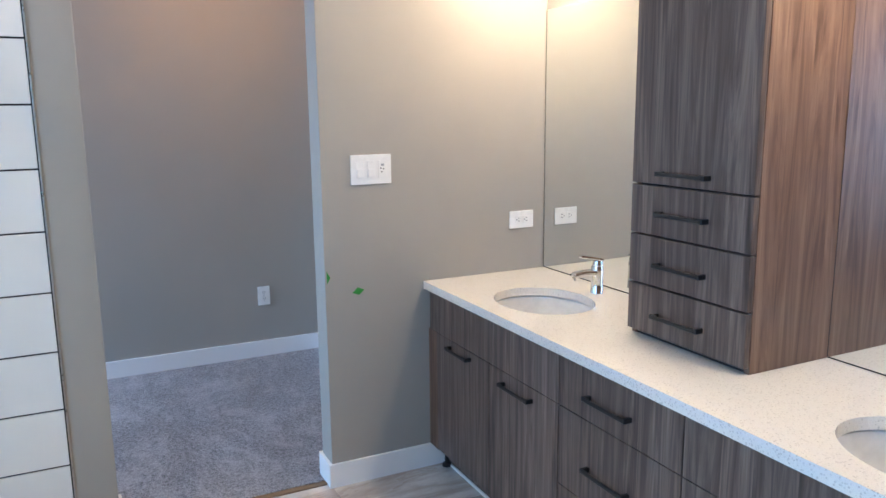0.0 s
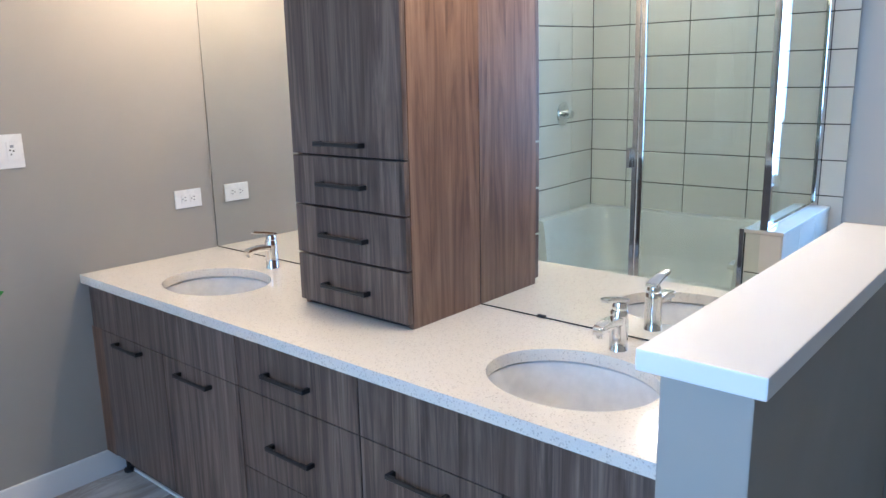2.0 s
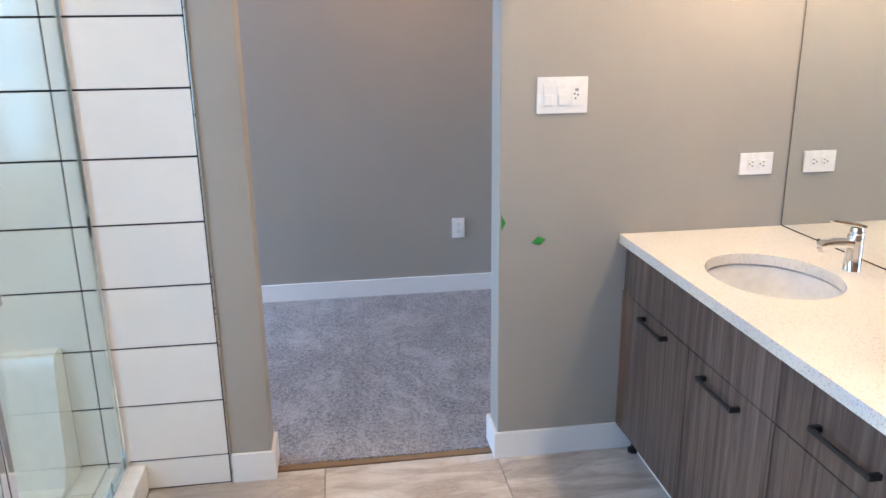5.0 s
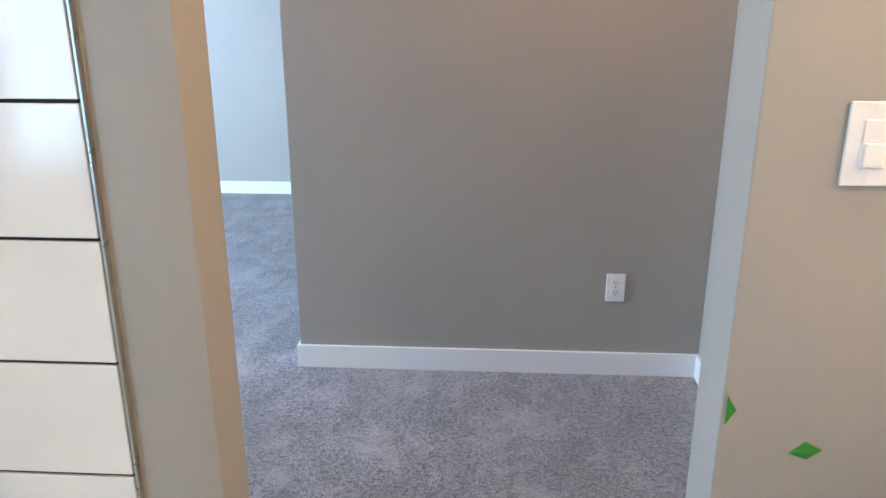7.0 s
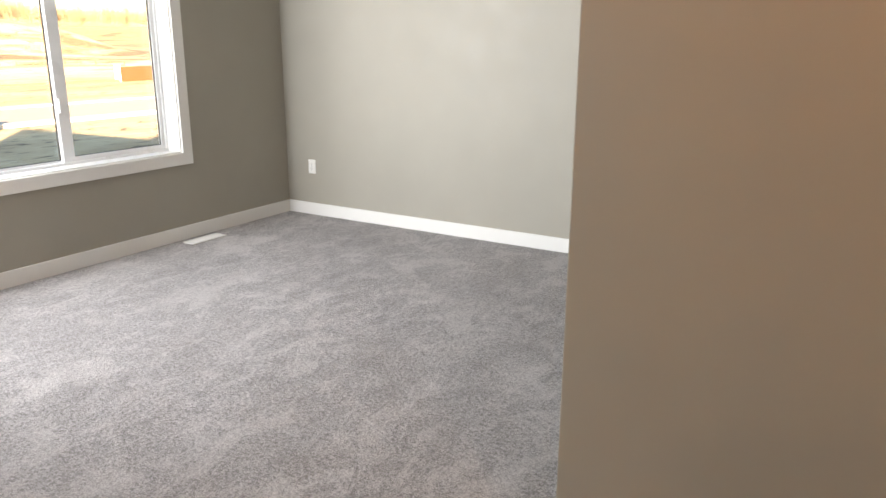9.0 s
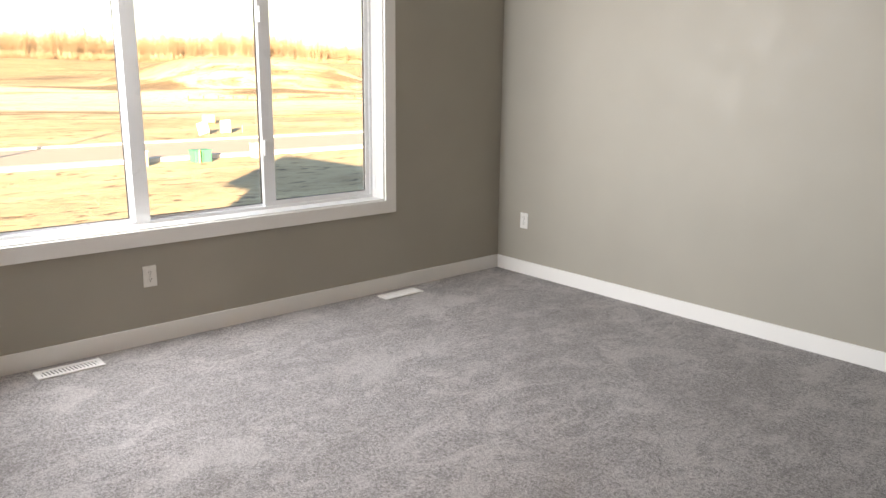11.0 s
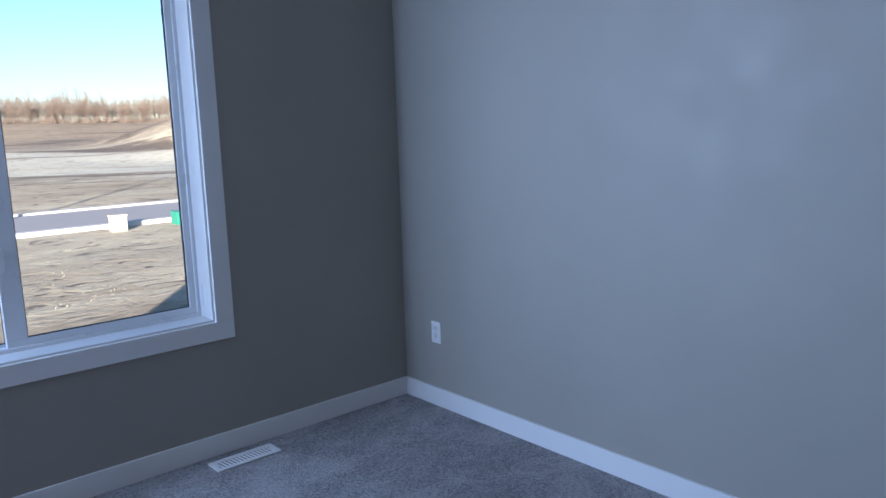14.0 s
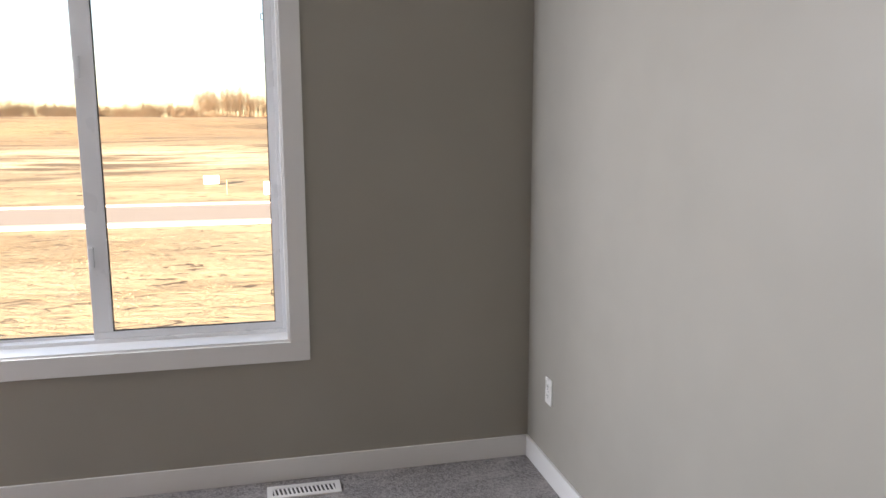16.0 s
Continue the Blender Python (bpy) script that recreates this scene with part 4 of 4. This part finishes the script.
# ---- floor registers ----
def register():
    L, W = 0.315, 0.112
    r = holder("floor_register", "white slotted metal floor register in the carpet", "floor vent", "floor registers")
    # dark sheet under the slats, with the opening's shade as its colour
    part("tray", boxes((-W / 2 + 0.010, W / 2 - 0.010, -L / 2 + 0.010, L / 2 - 0.010, 0.0, 0.002)), SLOT, r, "dark sheet painted as the shaded register opening")
    part("frame", boxes((-W / 2, -W / 2 + 0.024, -L / 2, L / 2, 0, 0.007), (W / 2 - 0.024, W / 2, -L / 2, L / 2, 0, 0.007), (-W / 2 + 0.024, W / 2 - 0.024, -L / 2, -L / 2 + 0.024, 0, 0.007), (-W / 2 + 0.024, W / 2 - 0.024, L / 2 - 0.024, L / 2, 0, 0.007), bevel=0.002), TRIM, r)
    n = 15
    for i in range(n):
        y = -L / 2 + 0.024 + (L - 0.048) * (i + 0.5) / n
        bm = boxes((-W / 2 + 0.022, W / 2 - 0.022, -0.0042, 0.0042, 0, 0.0015))
        bmesh.ops.transform(bm, matrix=pose(0, y, 0.0035, 18, 0, 8), verts=bm.verts)
        part("slat", bm, TRIM, r)
    return r


reg = register()
reg.location = (-5.742, 3.785, 0.001)
copy_thing(reg, pose(-5.742, 1.672, 0.001))

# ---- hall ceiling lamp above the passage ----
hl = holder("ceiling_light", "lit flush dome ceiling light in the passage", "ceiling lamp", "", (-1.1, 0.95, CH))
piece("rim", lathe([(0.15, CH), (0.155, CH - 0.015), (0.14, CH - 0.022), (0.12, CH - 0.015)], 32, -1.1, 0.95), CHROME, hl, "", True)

sl = holder("ceiling_light", "lit recessed downlight above the shower", "ceiling lamp", "", (-2.82, -0.72, CH))
piece("trim_ring", lathe([(0.052, CH - 0.001), (0.055, CH - 0.008), (0.085, CH - 0.006), (0.088, CH)], 32, -2.82, -0.72), TRIM, sl, "", True)
piece("lens", lathe([(0.0, CH - 0.004), (0.053, CH - 0.004), (0.053, CH - 0.001), (0.0, CH - 0.001)], 28, -2.82, -0.72), SHADE, sl, "lit frosted lens")
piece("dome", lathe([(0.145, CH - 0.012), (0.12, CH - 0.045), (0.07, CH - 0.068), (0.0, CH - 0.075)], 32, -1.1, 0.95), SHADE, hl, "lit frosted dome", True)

# ---- outside: plot, street things, woods ----
def stand_box(name, x, y, w, d, h, material, label, cat, group=""):
    b = holder(name, label, cat, group, (x, y, GROUND))
    piece("cabinet", boxes((x - d / 2, x + d / 2, y - w / 2, y + w / 2, GROUND - 0.1, GROUND + h), bevel=0.03), material, b)
    piece("lid", boxes((x - d / 2 - 0.04, x + d / 2 + 0.04, y - w / 2 - 0.04, y + w / 2 + 0.04, GROUND + h, GROUND + h + 0.08), bevel=0.02), material, b)
    piece("seam", boxes((x + d / 2, x + d / 2 + 0.012, y - 0.015, y + 0.015, GROUND + 0.1, GROUND + h - 0.05)), SLOT, b)
    return b


stand_box("utility_box", -40.4, 14.3, 0.72, 0.5, 0.72, BEIGEBOX, "beige steel utility pedestal beside the street", "utility box", "street boxes")
stand_box("utility_box", -40.9, 21.1, 0.7, 0.5, 0.75, BEIGEBOX, "beige steel utility pedestal with a stake", "utility box", "street boxes")
stand_box("transformer", -40.6, 17.6, 0.9, 0.8, 0.58, GREENBOX, "green steel transformer box beside the street", "utility box")


def sign_board(x, y, w, h, z, tilt, material, label):
    s = holder("sign_board", label, "sign", "plot signs", (x, y, z))
    bm = boxes((-0.03, 0.03, -w / 2, w / 2, 0.1, 0.1 + h), bevel=0.01)
    bmesh.ops.transform(bm, matrix=pose(x, y, z, tilt, 0, 8), verts=bm.verts)
    piece("board", bm, material, s)
    for k in (-w * 0.35, w * 0.35):
        piece("leg", boxes((x - 0.03, x + 0.03, y + k - 0.03, y + k + 0.03, z - 0.2, z + 0.25)), PALEWOOD, s)


for x, y, w, h, tilt, m, lab in ((-57.0, 25.2, 0.9, 0.9, 14, WHITEBOARD, "white plot sign board leaning on its stake"), (-57.2, 27.0, 0.9, 0.95, 0, WHITEBOARD, "white plot sign board standing upright"),
                                 (-66.0, 29.6, 1.3, 0.75, 0, PALEWOOD, "pale plywood plot board"), (-57.6, 4.1, 1.2, 0.95, 0, WHITEBOARD, "wide white plot sign with pale bars"),
                                 (-66.0, -0.6, 1.2, 0.7, 0, WHITEBOARD, "white plot sign board on the far verge"), (-62.5, 7.8, 0.9, 0.65, -18, WHITEBOARD, "white plot sign board leaning over")):
    sign_board(x, y, w, h, land_height(x, y), tilt, m, lab)
for x, y, h in ((-40.0, 17.3, 0.7), (-39.6, 20.6, 0.9), (-57.4, 28.5, 0.6), (-59.4, 0.9, 1.0), (-58.0, 4.2, 1.5)):
    z = land_height(x, y)
    thing("survey_stake", boxes((x - 0.035, x + 0.035, y - 0.035, y + 0.035, z - 0.2, z + h), bevel=0.01), PALEWOOD, "pale wooden survey stake in bare earth", "stake", "survey stakes")
pole = holder("utility_pole", "tall brown wooden street pole beside the kerb", "pole", "", (-41.6, 4.7, GROUND))
piece("shaft", lathe([(0.0, GROUND - 0.3), (0.14, GROUND - 0.3), (0.07, GROUND + 8.5), (0.0, GROUND + 8.55)], 14, -41.6, 4.7), POLEWOOD, pole, "", True)
piece("base_marker", boxes((-41.5, -41.4, 5.0, 5.1, GROUND - 0.1, GROUND + 0.7), bevel=0.01), WHITEBOARD, pole)


def fence_run(x0, y0, x1, y1, n, label):
    f = holder("silt_fence", label, "fence", "silt fences", (x0, y0, land_height(x0, y0)))
    last = None
    for i in range(n + 1):
        k = i / n
        x, y = x0 + (x1 - x0) * k, y0 + (y1 - y0) * k
        z = land_height(x, y)
        piece("post", boxes((x - 0.05, x + 0.05, y - 0.05, y + 0.05, z - 0.2, z + 0.75)), POLEWOOD, f)
        if last:
            bm = bmesh.new()
            a = [bm.verts.new(p) for p in ((last[0], last[1], last[2] - 0.1), (x, y, z - 0.1), (x, y, z + 0.3), (last[0], last[1], last[2] + 0.3))]
            b = [bm.verts.new(v.co + Vector((0.02, 0, 0))) for v in a]
            bm.faces.new(a)
            bm.faces.new(b[::-1])
            for i2 in range(4):
                bm.faces.new((a[i2], b[i2], b[(i2 + 1) % 4], a[(i2 + 1) % 4]))
            piece("cloth", bm, POLEWOOD, f, "brown fence cloth")
        last = (x, y, z)


def foundation(x, y, w, d, h, label):
    """A low new foundation box with an orange board side and a pale end."""
    z = land_height(x, y) - 0.2
    f = holder("foundation", label, "foundation", "", (x, y, z))
    piece("wall", boxes((x - d, x, y, y + w, z, z + h), bevel=0.02), SHEATHING, f, "orange sheathing board")
    piece("end", boxes((x - d, x + 0.05, y - 0.35, y - 0.002, z, z + h + 0.25), bevel=0.03), WHITEBOARD, f, "pale end board")
    piece("base", boxes((x - 0.3, x + 0.35, y - 14.0, y - 0.36, z - 0.2, z + 0.45), bevel=0.05), POLEWOOD, f, "dark timber along the ground")


foundation(-72.0, 52.0, 18.0, 0.5, 1.7, "low orange board-clad foundation on a far plot")
fence_run(-104, 44, -98, 72, 14, "low dark silt fence before the mound")


def woods(rnd):
    verts, faces = [], []

    def spike(x, y, z, dx, dy, dz, r):
        k = len(verts)
        for a in (0.0, 2.1, 4.2):
            verts.append((x + r * math.cos(a), y + r * math.sin(a), z))
        verts.append((x + dx, y + dy, z + dz))
        faces.extend(((k, k + 1, k + 3), (k + 1, k + 2, k + 3), (k + 2, k, k + 3)))

    for i in range(4200):
        y = rnd.uniform(-190, 330)
        x = -268 - rnd.random() ** 1.4 * 60 + 9 * math.sin(y * 0.021)
        z = land_height(x, y) - 0.3
        dense = noise.noise(Vector((y * 0.017, 0.0, 7.0))) + 0.5 * noise.noise(Vector((y * 0.07, 3.0, 7.0)))
        if rnd.random() < -1.2 * dense - 0.15:
            continue
        h = rnd.uniform(7.5, 11.5) * (0.85 + 0.55 * max(-0.8, dense)) * (1.18 if rnd.random() < 0.12 else 1.0) * (1.0 if y > -20 else 0.55)
        lean = rnd.uniform(-0.5, 0.5)
        spike(x, y, z, lean, lean, h, 0.04 + 0.006 * h)
        for j in range(26):
            k = rnd.uniform(0.25, 0.95)
            a = rnd.uniform(0, 6.3)
            l = h * (1.08 - k) * rnd.uniform(0.30, 0.6)
            spike(x + lean * k, y + lean * k, z + h * k, l * math.cos(a), l * math.sin(a), l * rnd.uniform(0.7, 1.6), 0.045)
    for i in range(1500):
        y = rnd.uniform(-190, 330)
        x = -262 - rnd.random() * 24 + 9 * math.sin(y * 0.021)
        z = land_height(x, y) - 0.1
        for j in range(8):
            a = rnd.uniform(0, 6.3)
            l = rnd.uniform(0.9, 2.9)
            spike(x + rnd.uniform(-1, 1), y + rnd.uniform(-1, 1), z, 0.45 * l * math.cos(a), 0.45 * l * math.sin(a), l, 0.12)
    me = bpy.data.meshes.new("woods")
    me.from_pydata(verts, [], faces)
    me.materials.append(BARK)
    return tagged(new("woods", me), "bare leafless woods along the far ridge", "woods", "", "stuff")


woods(random.Random(3))


def clods(rnd):
    verts, faces = [], []
    for i in range(7000):
        x = -9 - rnd.random() ** 0.8 * 32
        y = rnd.uniform(-8, 34)
        s = rnd.uniform(0.010, 0.030) * (1.5 if rnd.random() < 0.08 else 1)
        z = land_height(x, y)
        k = len(verts)
        a0 = rnd.uniform(0, 6.3)
        for a in range(5):
            q = a0 + a * 1.2566
            r = s * rnd.uniform(0.7, 1.3)
            verts.append((x + r * math.cos(q), y + 1.5 * r * math.sin(q), z - 0.02))
        verts.append((x + rnd.uniform(-.3, .3) * s, y, z + s * rnd.uniform(0.3, 0.6)))
        faces.extend((k + a, k + (a + 1) % 5, k + 5) for a in range(5))
    me = bpy.data.meshes.new("clods")
    me.from_pydata(verts, [], faces)
    me.materials.append(EARTH)
    return tagged(new("earth_clods", me), "rough clods of dry earth on the plot", "earth", "", "stuff")


clods(random.Random(5))


# ---- tiles, last ----
def tile_mesh(name, w, h, t, material, bevel=0.0012):
    """A tile lying in the x-y plane of its own, its face at z = t."""
    me = mesh(name, boxes((-w / 2, w / 2, -h / 2, h / 2, 0, t), bevel=bevel, seg=1), material)
    return me


TILES = {}


def lay(parent, name, w, h, t, material, m):
    key = (round(w, 3), round(h, 3), material.name)
    if key not in TILES:
        TILES[key] = tile_mesh(name, w, h, t, material)
    ob = new(name, TILES[key])
    ob.parent = parent
    ob.matrix_basis = m
    return ob


JG = 0.006
ROWS = [0.004, 0.112] + [0.112 + 0.2025 * i for i in range(1, 12)] + [CH]
wy = structure("wall_tile_bed", boxes((BACK_X - 0.008, -1.935, -0.005, -0.0005, 0, CH)), GROUT, "white stacked tile wall with dark grout", "tiled wall")
cols = [-1.9355, -2.325, -2.874, BACK_X + 0.010]
for z0, z1 in zip(ROWS, ROWS[1:]):
    for a, b in zip(cols, cols[1:]):
        lo = b
        if z1 < 0.53 and b < -2.45:
            if a < -2.5:
                continue
            lo = -2.412
        lay(wy, "tile", a - lo - JG, z1 - z0 - JG, 0.0075, WALLTILE, pose((a + lo) / 2, -0.0045, (z0 + z1) / 2, 90, 0, 0))
wx = structure("wall_tile_bed", boxes((LX + 0.0005, BACK_X + 0.003, -1.75, -0.006, 0, CH)), GROUT, "white stacked tile wall with dark grout", "tiled wall")
ycols = [-0.012, -0.290, -0.715, -1.140, -1.565, -1.75]
for z0, z1 in zip(ROWS[3:], ROWS[4:]):
    for a, b in zip(ycols, ycols[1:]):
        lay(wx, "tile", a - b - JG, z1 - z0 - JG, 0.0075, WALLTILE, pose(BACK_X + 0.0025, (a + b) / 2, (z0 + z1) / 2, 90, 0, 90))
# shower half wall: tiled end, sides and top
pw = structure("wall_tile_bed", boxes((LX + 0.001, GX - 0.0125, P0 + 0.008, P0 + 0.0118, 0, PZ - 0.020), (GX - 0.0118, GX - 0.006, P0 + 0.010, P1 - 0.010, 0, PZ - 0.020)), GROUT, "white tiles on the shower half wall", "tiled wall")
for z0, z1 in ((0.004, 0.24), (0.24, 0.4425), (0.4425, PZ - 0.018)):
    lay(pw, "tile", P1 - P0 - 0.012, z1 - z0 - JG, 0.0075, WALLTILE, pose(GX - 0.0065, (P0 + P1) / 2, (z0 + z1) / 2, 90, 0, 90))
    for a, b in ((GX - 0.002, -2.58), (-2.58, -2.87), (-2.87, LX)):
        lay(pw, "tile", a - b - JG, z1 - z0 - JG, 0.0075, WALLTILE, pose((a + b) / 2, P0 + 0.0085, (z0 + z1) / 2, 90, 0, 0))
lay(pw, "cap_tile", GX + 0.010 - LX, P1 - P0 + 0.010, 0.018, WALLTILE, pose((GX + 0.010 + LX) / 2, (P0 + P1) / 2, PZ - 0.018))

# bathroom floor tiles, 0.61 by 0.305 in staggered rows
edges = [0.028] + [-0.330 - 0.3075 * i for i in range(13)]
for i, (a, b) in enumerate(zip(edges, edges[1:])):
    b = max(b, REAR_Y)
    x = -1.62 - 0.6125 * 4 + (0.3063 if i % 2 else 0.0)
    while x < 0:
        x0, x1 = max(x, LX if a < P0 else GX + 0.062), min(x + 0.6125, -0.001)
        if x1 - x0 > 0.03 and a - b > 0.03:
            lay(bath_floor, "tile", x1 - x0 - 0.003, a - b - 0.003, 0.005, MARBLE, pose((x0 + x1) / 2, (a + b) / 2, -0.0045))
        x += 0.6125
